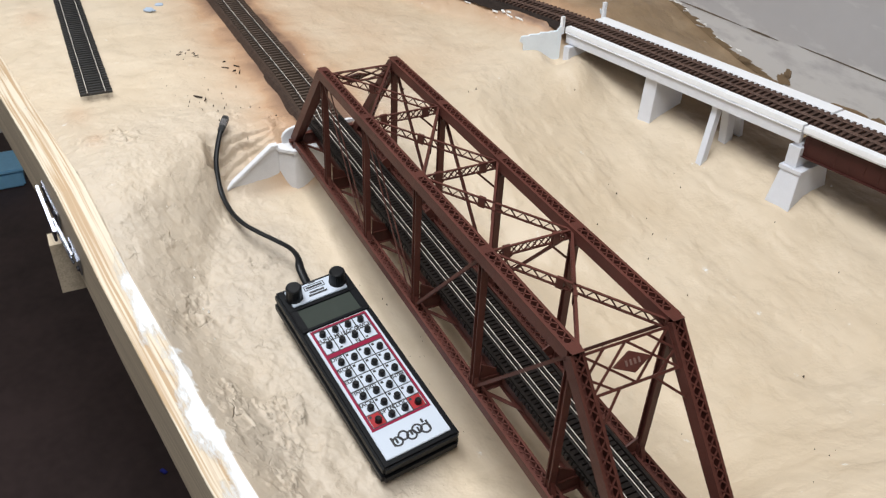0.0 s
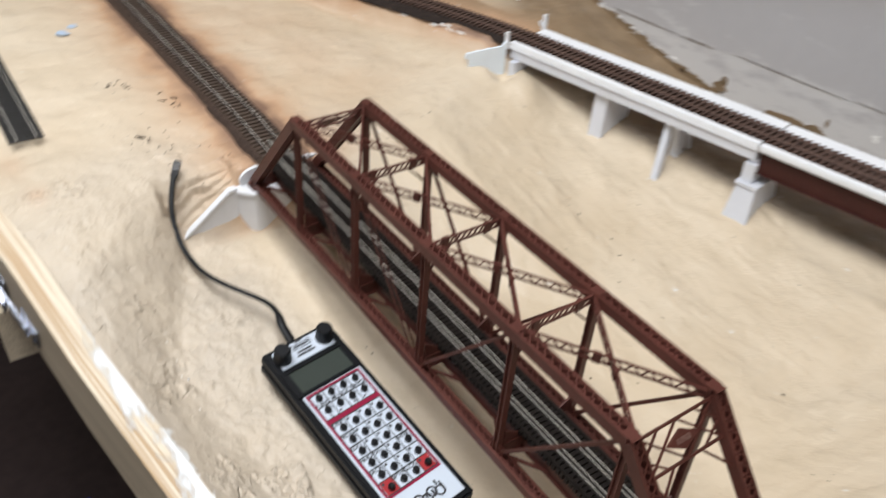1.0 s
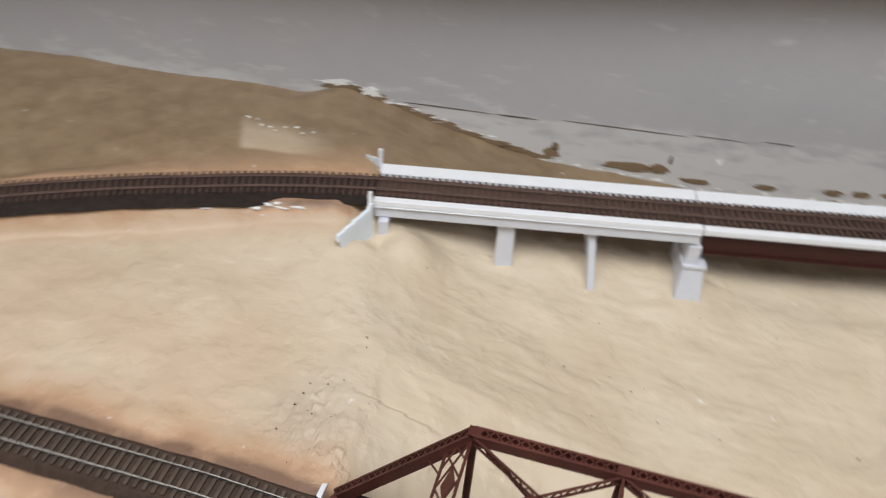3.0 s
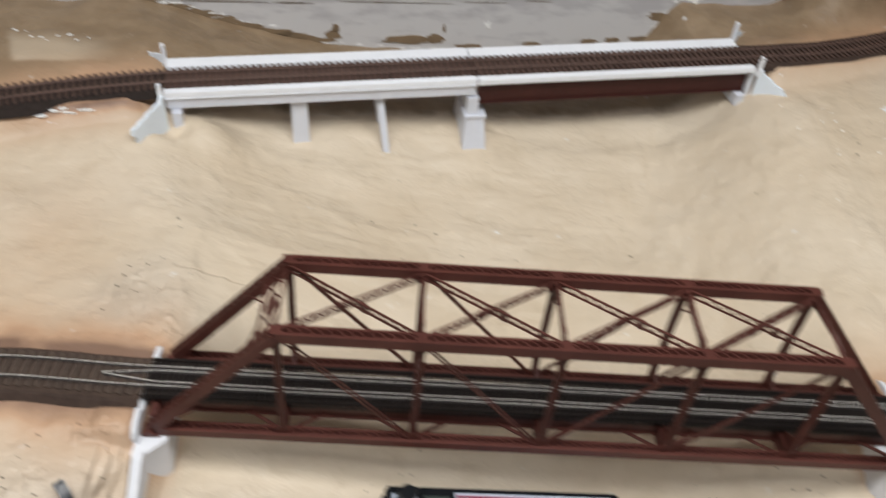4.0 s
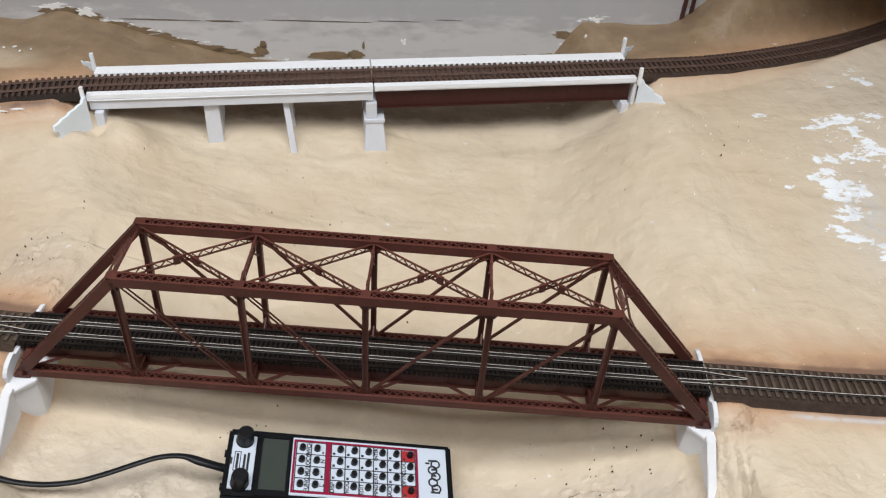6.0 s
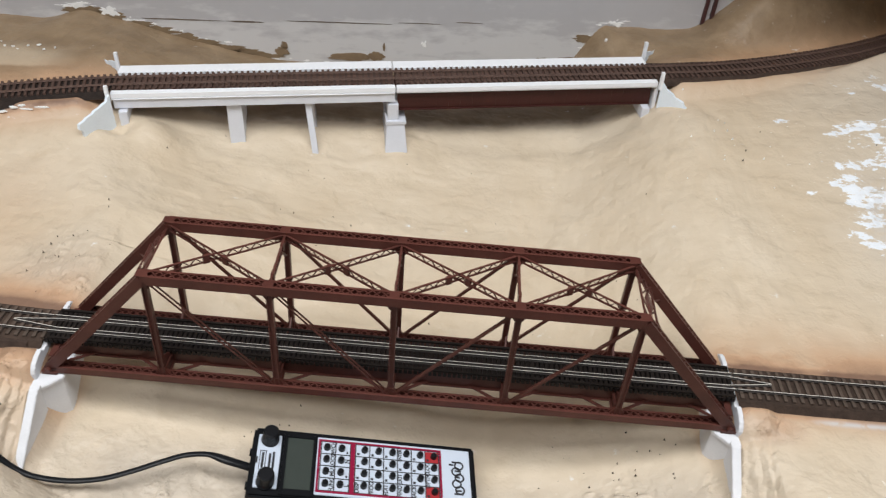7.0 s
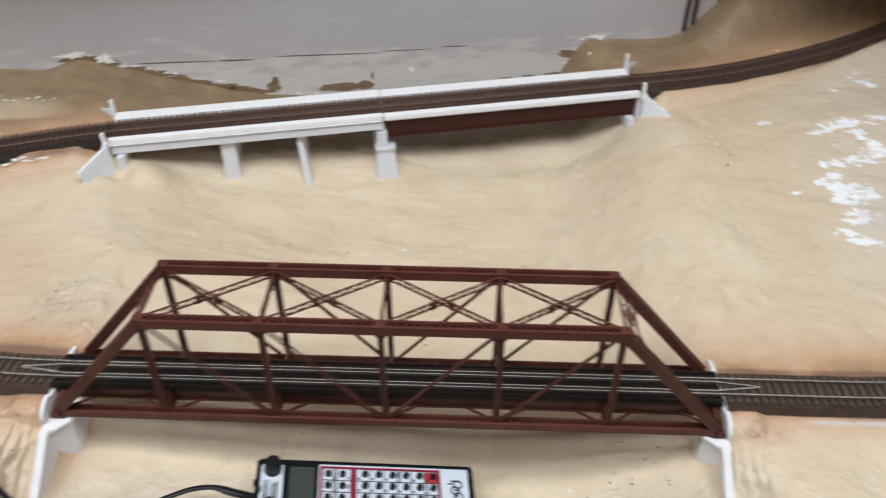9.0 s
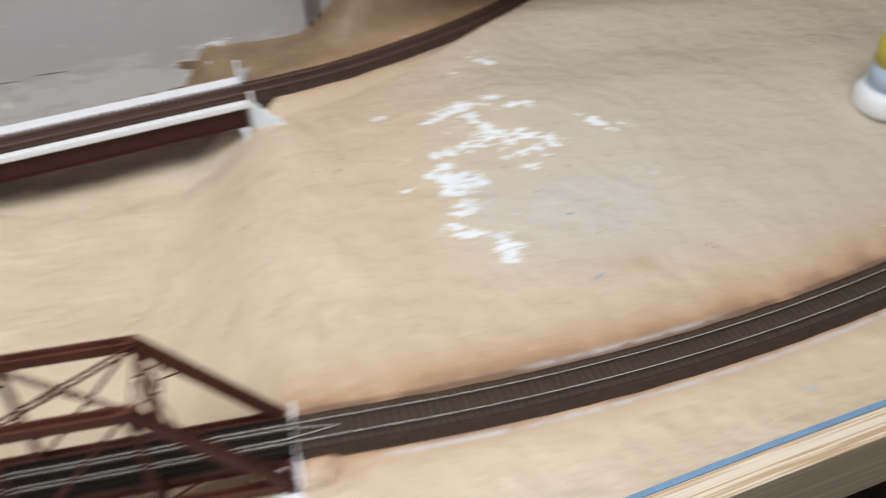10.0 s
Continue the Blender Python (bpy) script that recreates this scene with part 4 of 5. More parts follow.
track("rear_track", "rust brown painted track over the viaduct along the backdrop", back_y, back_z, -1.0, 0.75, 0.0064, (TIE_REAR, RAIL_RUST), (0.0345, 0.0028, 0.0022), bed=False)
track("loose_track", "black flex track laid loose on the tan ground", lambda x: -0.1533 - 0.0207 * (x + 0.41), lambda x: 0.0125, -1.0, -0.403, 0.0062, (TIE_BLACK, RAIL), bed=False)

bed_strip("roadbed", "dark brown crumbly roadbed beside the main track", main_y, flat_z, -0.400, -0.284, 0.0205, 0.012, CURVEBED)
# its wide near side is a black strip for the shaded gap there
bed_strip("roadbed", "dark roadbed along the rear track, the shade of its unfilled gap included", back_y, back_z, -1.1, -0.337, 0.026, 0.017, DARKBED)
bed_strip("roadbed", "dark brown roadbed along the rear curve", back_y, back_z, 0.258, 0.75, 0.019, 0.022, CURVEBED)

# ---------------------------------------------------------------- abutments of the truss


def abutment(sign):
    """Seat block under the truss, a stepped cheek, sloping wing walls with copings, a round-topped back wall."""
    ob = thing("abutment", "white cast plaster bridge abutment with sloping wing walls", "abutment", group="truss abutments")

    def mx(x):
        return sign * x

    def slab(name, pts, off, bevel=0.0005):
        bm = bmesh.new()
        prism(bm, pts, off)
        return part(name, bm, PLASTER, ob, bevel=bevel)

    far = 2 * (TY + W / 2)  # the far side mirrors the near one

    def both(points):
        return points + [(x, far - y, z) for x, y, z in points[::-1]]

    slab("seat_block", both([(mx(0.272), -0.0170, -0.09), (mx(0.2670), -0.0170, -0.09), (mx(0.2540), -0.0045, -0.09)]), (0, 0, 0.0785))
    slab("seat_coping", both([(mx(0.273), -0.0190, -0.0115), (mx(0.2655), -0.0190, -0.0115), (mx(0.2522), -0.0058, -0.0115)]), (0, 0, 0.0036))
    ear = [(-0.0105, -0.09), (-0.0105, -0.0020), (-0.0090, 0.0012), (-0.0060, 0.0042), (-0.0010, 0.0064), (0.0040, 0.0074), (0.0075, 0.0074), (0.0085, 0.0045)]
    low_ear = [(far + 0.0115, -0.09), (far + 0.0115, -0.0015), (far + 0.0100, 0.0015), (far + 0.0060, 0.0040), (far - 0.0030, 0.0052), (far - 0.0065, 0.0045)]
    slab("back_wall", [(mx(0.2705), y, z) for y, z in ear + low_ear[::-1]], (mx(0.0036), 0, 0), 0.0003)
    for s, ya in ((-1, -0.0165), (1, far + 0.0165)):
        flat, run, fall = (0.0065, 0.0525, 0.0375) if s < 0 else (0.0055, 0.045, 0.033)
        yk, yb = ya + s * flat, ya + s * run
        slab("wing_wall", [(mx(0.2655), ya, -0.0085), (mx(0.2655), yk, -0.0085), (mx(0.2668), yb, -0.0070 - fall), (mx(0.2668), yb, -0.09), (mx(0.2655), ya, -0.09)], (mx(0.0040), 0, 0))
        slab("coping", [(mx(0.2640), ya, -0.0088), (mx(0.2640), yk, -0.0088), (mx(0.2653), yb - s * 0.001, -0.0078 - fall), (mx(0.2653), yb - s * 0.001, -0.0040 - fall), (mx(0.2640), yk, -0.0050), (mx(0.2640), ya, -0.0050)], (mx(0.0068), 0, 0))
    return ob


abutment(-1)
abutment(1)

# ---------------------------------------------------------------- viaduct behind
VO = Vector((-0.3326, 0.3445, 0.0370))
vx = Vector((0.6001, 0.1030, 0.0161)).normalized()
vy = Vector((-vx.y, vx.x, 0)).normalized()
vz = vx.cross(vy)
VM = Matrix(((vx.x, vy.x, vz.x, VO.x), (vx.y, vy.y, vz.y, VO.y), (vx.z, vy.z, vz.z, VO.z), (0, 0, 0, 1)))
VL, VW, VJ = 0.6085, 0.0620, 0.3050
viaduct = thing("viaduct", "white viaduct with concrete span, brown plate girder span and low curbs", "bridge", VM)


def vbox(name, mat, *box, bevel=0.0003, label=""):
    bm = bmesh.new()
    block(bm, *box)
    return part(name, bm, mat, viaduct, label, bevel=bevel)


for y0, y1 in ((-0.001, 0.0070), (VW - 0.0160, VW + 0.001)):
    vbox("curb", WHITE, 0, VJ - 0.0008, y0, y1, -0.0055, 0.0)
    vbox("ledge", WHITE, VJ + 0.0008, VL, y0 + 0.0008, y1 - 0.0008, -0.0076, -0.0062)
    vbox("curb", WHITE, VJ + 0.0008, VL, y0, y1, -0.0060, -0.0006)
    vbox("ledge", WHITE, 0, VJ - 0.0008, y0 - 0.0006, y1 + 0.0006, -0.0072, -0.0059)
    vbox("side_beam", SHADED_WHITE, 0.001, VJ - 0.001, y0 + 0.0016, y1 - 0.0016, -0.0185, -0.0075, label="white concrete side beam, greyed in colour for its shaded face")
vbox("deck_slab", VDECK, 0, VJ - 0.0005, 0.0075, VW - 0.0165, -0.012, -0.0032, label="dark brown painted deck slab")
vbox("deck_slab", VDECK, VJ + 0.001, VL, 0.0075, VW - 0.0165, -0.0066, -0.0028, label="dark brown painted deck slab")
for y in (0.006, VW - 0.006):
    bm = bmesh.new()
    block(bm, VJ + 0.002, VL - 0.004, y - 0.0006, y + 0.0006, -0.031, -0.0068)
    for z in (-0.031, -0.0075):
        block(bm, VJ + 0.002, VL - 0.004, y - 0.003, y + 0.003, z, z + 0.0008)
    for k in range(22):
        u = VJ + 0.006 + k * (VL - VJ - 0.016) / 21
        block(bm, u - 0.0003, u + 0.0003, y - 0.0009, y + 0.0009, -0.030, -0.0075)
    part("plate_girder", bm, GIRDER, viaduct, "dark oxide brown plate girder")


def vprism(name, pts, off, mat=SHADED_WHITE, bevel=0.0003):
    bm = bmesh.new()
    prism(bm, pts, off)
    return part(name, bm, mat, viaduct, bevel=bevel)


# wall pier, post bent and stepped pier
vprism("wall_pier", [(0.1175, 0.003, -0.080), (0.1345, 0.003, -0.080), (0.1340, 0.006, -0.0188), (0.1180, 0.006, -0.0188)], (0, VW - 0.014, 0))
for y, lean, wide, deep in ((0.0125, -0.0165, 0.0068, 0.0085), (VW - 0.030, 0.0, 0.0085, 0.0120), (VW - 0.012, 0.004, 0.0075, 0.0060)):
    bm = bmesh.new()
    beam(bm, (0.2125, y + lean * 1.08, -0.082), (0.2068, y, -0.021), deep, wide, (1, 0, 0))
    part("bent_post", bm, SHADED_WHITE, viaduct, bevel=0.0003)
vbox("bent_cap", SHADED_WHITE, 0.2055, 0.2115, 0.004, VW - 0.004, -0.0225, -0.0188)
PD = 0.042  # depth of the stepped pier
bm = bmesh.new()
lo = [(VJ - 0.0135, -0.0105, -0.088), (VJ + 0.0135, -0.0105, -0.088), (VJ + 0.0135, PD + 0.008, -0.088), (VJ - 0.0135, PD + 0.008, -0.088)]
hi = [(VJ - 0.010, -0.002, -0.046), (VJ + 0.010, -0.002, -0.046), (VJ + 0.010, PD + 0.002, -0.046), (VJ - 0.010, PD + 0.002, -0.046)]
vs = [bm.verts.new(v) for v in lo + hi]
for f in ((3, 2, 1, 0), (4, 5, 6, 7), (0, 1, 5, 4), (1, 2, 6, 5), (2, 3, 7, 6), (3, 0, 4, 7)):
    bm.faces.new([vs[i] for i in f])
part("pier_base", bm, SHADED_WHITE, viaduct, bevel=0.0004)
vbox("pier_collar", SHADED_WHITE, VJ - 0.0115, VJ + 0.0115, -0.0035, PD + 0.0035, -0.046, -0.042)
vbox("pier_cap", SHADED_WHITE, VJ - 0.009, VJ + 0.003, 0.0, PD, -0.042, -0.022)
vbox("bearing_pad", SHADED_WHITE, VJ - 0.006, VJ + 0.001, 0.003, PD - 0.001, -0.022, -0.0188)
for u, s in ((-0.002, -1), (VL + 0.002, 1)):
    for y, o in ((0.0, -1), (VW, 1)):
        bm = bmesh.new()
        tall = (0.0135 if s > 0 else 0.0115) + (0.005 if o > 0 else 0)
        v = y - 0.004 if o < 0 else y
        block(bm, u - 0.0018, u + 0.0018, v - 0.002, v + 0.002, -0.008, tall)
        part("end_post", bm, WHITE, viaduct)
        du, dv, fall = 0.016, 0.010, 0.006
        edge = [(0, 0.0, -0.003), (0.22, 0.2, -0.007), (0.45, 0.48, -0.35 * fall - 0.005), (0.62, 0.60, -0.60 * fall - 0.004), (0.80, 0.82, -0.72 * fall - 0.005), (1.0, 1.0, -fall - 0.002), (0.93, 0.95, -fall - 0.007), (0.55, 0.55, -fall - 0.007), (0, 0, -0.036)]
        if o > 0:
            vprism("wing_wall", [(u + s * du * a, y + o * dv * c, z + 0.011) for a, c, z in edge], (0.0005, 0.0014, 0), PALEBLUE, bevel=0.0)
            continue
        # broken foam sheet running out from the post, its foot sunk in the bank
        run = Vector((-0.025, -0.038, 0)) if s < 0 else Vector((0.040, -0.034, 0))
        a0 = Vector((u, y - 0.005, 0))
        if s < 0:
            rim = [(0.0, -0.002), (0.06, -0.003), (0.12, -0.0075), (0.27, -0.0080), (0.30, -0.0090), (0.52, -0.0095), (0.56, -0.0112), (0.78, -0.0118), (0.82, -0.0132), (1.0, -0.0140), (1.03, -0.0195), (0.94, -0.0225), (0.92, -0.045), (0.0, -0.045)]
        else:
            rim = [(0.0, -0.003), (0.05, -0.004), (0.13, -0.0090), (0.30, -0.0125), (0.36, -0.0160), (0.55, -0.0185), (0.60, -0.0225), (0.76, -0.0275), (0.80, -0.0315), (0.94, -0.0335), (1.02, -0.0365), (0.97, -0.0405), (0.80, -0.056), (0.0, -0.056)]
        side = Vector((-run.y, run.x, 0)).normalized() * 0.0034
        vprism("wing_wall", [a0 + run * a + Vector((0, 0, z + 0.0035)) for a, z in rim], side, PALEBLUE, bevel=0.0)
    if s > 0:
        vbox("end_wall", WHITE, u - 0.003, u + 0.001, 0.001, VW - 0.001, -0.040, -0.0064)
    vbox("bearing_block", SHADED_WHITE, u - s * 0.012 - 0.0045, u - s * 0.012 + 0.0045, -0.006, VW, -0.045, -0.0195 if s < 0 else -0.0315)

# ---------------------------------------------------------------- throttle
TM = pose(-0.01281, -0.03698, -0.05055, 3.23, 9.08, 5.77)
TL_, TW_, TH_ = 0.1757, 0.0583, 0.021
throttle = thing("throttle", "black handheld model train throttle with white keypad lying on the ground", "remote control", TM)

def bm_case(x0, x1, y0, y1, z0, z1):
    made = bmesh.new()
    block(made, x0, x1, y0, y1, z0, z1)
    return made


part("lower_case", bm_case(-TL_ / 2 - 0.0014, TL_ / 2 + 0.0014, -TW_ / 2 - 0.0016, TW_ / 2 + 0.0016, -TH_, -0.0108), BLACK, throttle, bevel=0.0022)
part("upper_case", bm_case(-TL_ / 2 - 0.0010, TL_ / 2 + 0.0010, -TW_ / 2 - 0.0010, TW_ / 2 + 0.0010, -0.0100, -0.0016), BLACK, throttle, bevel=0.0018)
part("seam_gasket", bm_case(-TL_ / 2 + 0.001, TL_ / 2 - 0.001, -TW_ / 2 + 0.001, TW_ / 2 - 0.001, -0.0112, -0.0096), BLACK, throttle)
FACE = material("white_printed_overlay", (0.52, 0.575, 0.66), 0.4, spread=0.03, bump=0.0, spec=0.2)
CRIMSON = material("crimson_printed_border", (0.235, 0.010, 0.040), 0.4, spread=0.06, bump=0.0, spec=0.15)
KEYRED = material("red_printed_overlay", (0.34, 0.030, 0.035), 0.4, spread=0.06, bump=0.0, spec=0.15)
INK = material("black_print", (0.016, 0.016, 0.02), 0.5, spread=0.1, bump=0.0)
RUBBER = material("black_rubber_key", (0.007, 0.0075, 0.009), 0.34, spread=0.2, bump=0.05, spec=0.28)
LCD = material("grey_lcd_glass", (0.045, 0.054, 0.048), 0.10, spread=0.05, bump=0.0, spec=0.3)
knob_plate = part("knob_plate", bm_case(-0.0850, -0.0672, -0.0232, 0.0232, -0.002, -0.0004), FACE, throttle, "white knob panel", bevel=0.0004)
face_plate = part("key_plate", bm_case(-0.0393, 0.0838, -0.0252, 0.0252, -0.002, -0.0004), FACE, throttle, "white keypad overlay", bevel=0.0004)
# bezel round the display
for nm, box in (("bezel", (-0.0655, -0.0625, -0.0278, 0.0278)), ("bezel", (-0.0425, -0.0400, -0.0278, 0.0278)), ("bezel", (-0.0625, -0.0425, -0.0278, -0.0225)), ("bezel", (-0.0625, -0.0425, 0.0225, 0.0278))):
    part(nm, bm_case(*box, -0.002, 0.0002), BLACK, throttle, bevel=0.0003)
part("display", bm_case(-0.0625, -0.0425, -0.0225, 0.0225, -0.002, -0.0011), LCD, throttle, "grey green lcd display")


def ring_frame(name, x0, x1, y0, y1, w, z, mat, parent):
    bm = bmesh.new()
    outer, inner = [(x0, y0), (x1, y0), (x1, y1), (x0, y1)], [(x0 + w, y0 + w), (x1 - w, y0 + w), (x1 - w, y1 - w), (x0 + w, y1 - w)]
    lo = [bm.verts.new((*p, z)) for p in outer + inner]
    hi = [bm.verts.new((*p, z + 0.00025)) for p in outer + inner]
    for i in range(4):
        j = (i + 1) % 4
        bm.faces.new((hi[i], hi[j], hi[4 + j], hi[4 + i]))
        bm.faces.new((lo[i], lo[j], hi[j], hi[i]))
        bm.faces.new((lo[4 + j], lo[4 + i], hi[4 + i], hi[4 + j]))
    return part(name, bm, mat, parent)


KY = 0.0212
ring_frame("red_border", -0.0385, -0.0112, -KY - 0.0021, KY + 0.0021, 0.0017, -0.0004, CRIMSON, face_plate)
ring_frame("red_border", -0.0112, 0.0604, -KY - 0.0021, KY + 0.0021, 0.0017, -0.00038, CRIMSON, face_plate)


def key_mesh():
    bm = bmesh.new()
    cyl(bm, Matrix.Translation((0, 0, -0.0004)), 0.0027, 0.0034, 14, 0.0024)
    cyl(bm, Matrix.Translation((0, 0, 0.0030)), 0.0024, 0.0008, 14, 0.0016)
    return mesh_of("key", bm, RUBBER, smooth=False)


def lettering(text, size):
    """Flat letters in the built-in font, centred."""
    cu = bpy.data.curves.new("lettering", "FONT")
    cu.body, cu.size, cu.align_x, cu.align_y, cu.extrude, cu.offset = text, size, "CENTER", "CENTER", 0.00004, 0.00013
    tmp = new("lettering", cu)
    me = bpy.data.meshes.new_from_object(tmp)
    bpy.data.objects.remove(tmp)
    me.materials.append(INK)
    return me


KEY = key_mesh()
WORDS = {(0, 0, 0): "FUNC", (0, 0, 1): "MU", (0, 0, 2): "LOCO", (0, 0, 3): "SWCH", (0, 1, 0): "L", (0, 1, 2): "N", (1, 0, 0): "DISP", (1, 1, 0): "PROG", (1, 2, 0): "EDIT", (1, 3, 0): "FIND", (1, 4, 0): "BACK", (1, 3, 1): "EXIT", (1, 3, 3): "ENTER", (1, 5, 1): "OPTN", (1, 5, 2): "CLOC"}
for g, (gx0, gx1, cols) in enumerate(((-0.0362, -0.0133, 2), (-0.0090, 0.0582, 6))):
    cw, ch = (gx1 - gx0) / cols, 2 * KY / 4
    ring_frame("field_line", gx0 - 0.0004, gx1 + 0.0004, -KY - 0.0004, KY + 0.0004, 0.0005, -0.00036, INK, face_plate)
    for i in range(cols + 1):
        bar = bm_case(gx0 + i * cw - 0.0004, gx0 + i * cw + 0.0004, -KY, KY, -0.0004, -0.00024)
        part("grid_line", bar, INK, face_plate)
    for j in range(1, 4):
        part("grid_line", bm_case(gx0, gx1, -KY + j * ch - 0.0004, -KY + j * ch + 0.0004, -0.0004, -0.0002), INK, face_plate)
    for i in range(cols):
        for j in range(4):
            cx, cy = gx0 + (i + 0.5) * cw, -KY + (j + 0.5) * ch
            if g == 1 and i == 5 and j in (0, 3):
                part("red_cell", bm_case(cx - cw / 2 + 0.0004, cx + cw / 2 - 0.0004, cy - ch / 2 + 0.0004, cy + ch / 2 - 0.0004, -0.0004, -0.00027), KEYRED, face_plate, "red stop key cell")
            k = new("key", KEY)
            k.parent, k.location = face_plate, (cx + (-0.0012 if g == 0 else 0.0014), cy + (0.0 if g == 0 else 0.0006), 0)
            word = WORDS.get((g, i, j))
            if word:
                t = new("key_word", lettering(word, 0.0046 if len(word) < 5 else 0.0037))
                t.parent, t.matrix_basis = face_plate, Matrix.Translation((cx + (0.0038 if g == 0 else -0.0036), cy + (0.0 if g == 0 else -0.0008), -0.0003)) @ Matrix.Rotation(math.radians(90), 4, "Z")
            else:
                part("key_mark", bm_case(*((cx + 0.0028, cx + 0.0042) if g == 0 else (cx - 0.0044, cx - 0.0024)), cy - 0.0040, cy - 0.0020, -0.0004, -0.00022), INK, face_plate)
# maker's mark as plain shapes: a wavy run of open rings between two strokes
for k in range(5):
    bm = bmesh.new()
    c, n, r0, r1 = Vector((0.0735 + 0.0012 * (-1) ** k, -0.0115 + k * 0.0055, 0)), 18, 0.0027, 0.0041
    vs = [[bm.verts.new((c.x + r * math.cos(a), c.y + r * math.sin(a), z)) for r, z in ((r0, -0.0004), (r0, -0.0002), (r1, -0.0002), (r1, -0.0004))] for a in (2 * math.pi * i / n for i in range(n))]
    for i in range(n):
        p, q = vs[i], vs[(i + 1) % n]
        for m in range(3):
            bm.faces.new((p[m], q[m], q[m + 1], p[m + 1]))
    part("mark_ring", bm, INK, face_plate)
for y, x0, x1 in ((-0.0148, 0.0700, 0.0775), (-0.0120, 0.0712, 0.0760), (0.0135, 0.0690, 0.0765), (0.0110, 0.0665, 0.0700), (0.0000, 0.0710, 0.0750), (0.0055, 0.0712, 0.0752)):
    part("mark_bar", bm_case(x0, x1, y - 0.0008, y + 0.0008, -0.0004, -0.00018), INK, face_plate)
# emblem between the knobs
ring_frame("emblem_frame", -0.0826, -0.0776, -0.0085, 0.0085, 0.0006, -0.0004, INK, knob_plate)
for x, half in ((-0.0801, 0.0068), (-0.0748, 0.0062), (-0.0720, 0.0078), (-0.0846, 0.0028)):
    part("emblem_bar", bm_case(x - 0.0009, x + 0.0009, -half, half, -0.0004, -0.0002), INK, knob_plate)
for y in (-0.0185, 0.0185):
    bm = bmesh.new()
    m = Matrix.Translation((-0.0762, y, -0.0006))
    cyl(bm, m, 0.0070, 0.0012, 28, 0.0068)
    cyl(bm, m @ Matrix.Translation((0, 0, 0.0012)), 0.0064, 0.0105, 28, 0.0060)
    cyl(bm, m @ Matrix.Translation((0, 0, 0.0117)), 0.0060, 0.0008, 28, 0.0050)
    knob = part("knob", bm, RUBBER, throttle, "black turning knob")
    for k in range(18):
        a = 2 * math.pi * k / 18
        rib = bmesh.new()
        beam(rib, (-0.0762 + 0.0063 * math.cos(a), y + 0.0063 * math.sin(a), 0.001), (-0.0762 + 0.0060 * math.cos(a), y + 0.0060 * math.sin(a), 0.0105), 0.0005, 0.0005, (math.cos(a), math.sin(a), 0.01))
        part("grip_rib", rib, RUBBER, knob)
for x, y in ((-0.0905, 0.013), (-0.0905, -0.016), (-0.0900, 0.0)):
    bm = bmesh.new()
    cyl(bm, Matrix.Translation((x, y, -0.012)) @ Matrix.Rotation(math.radians(90), 4, "Y"), 0.0030, 0.006, 12)
    part("jack", bm, BLACK, throttle)


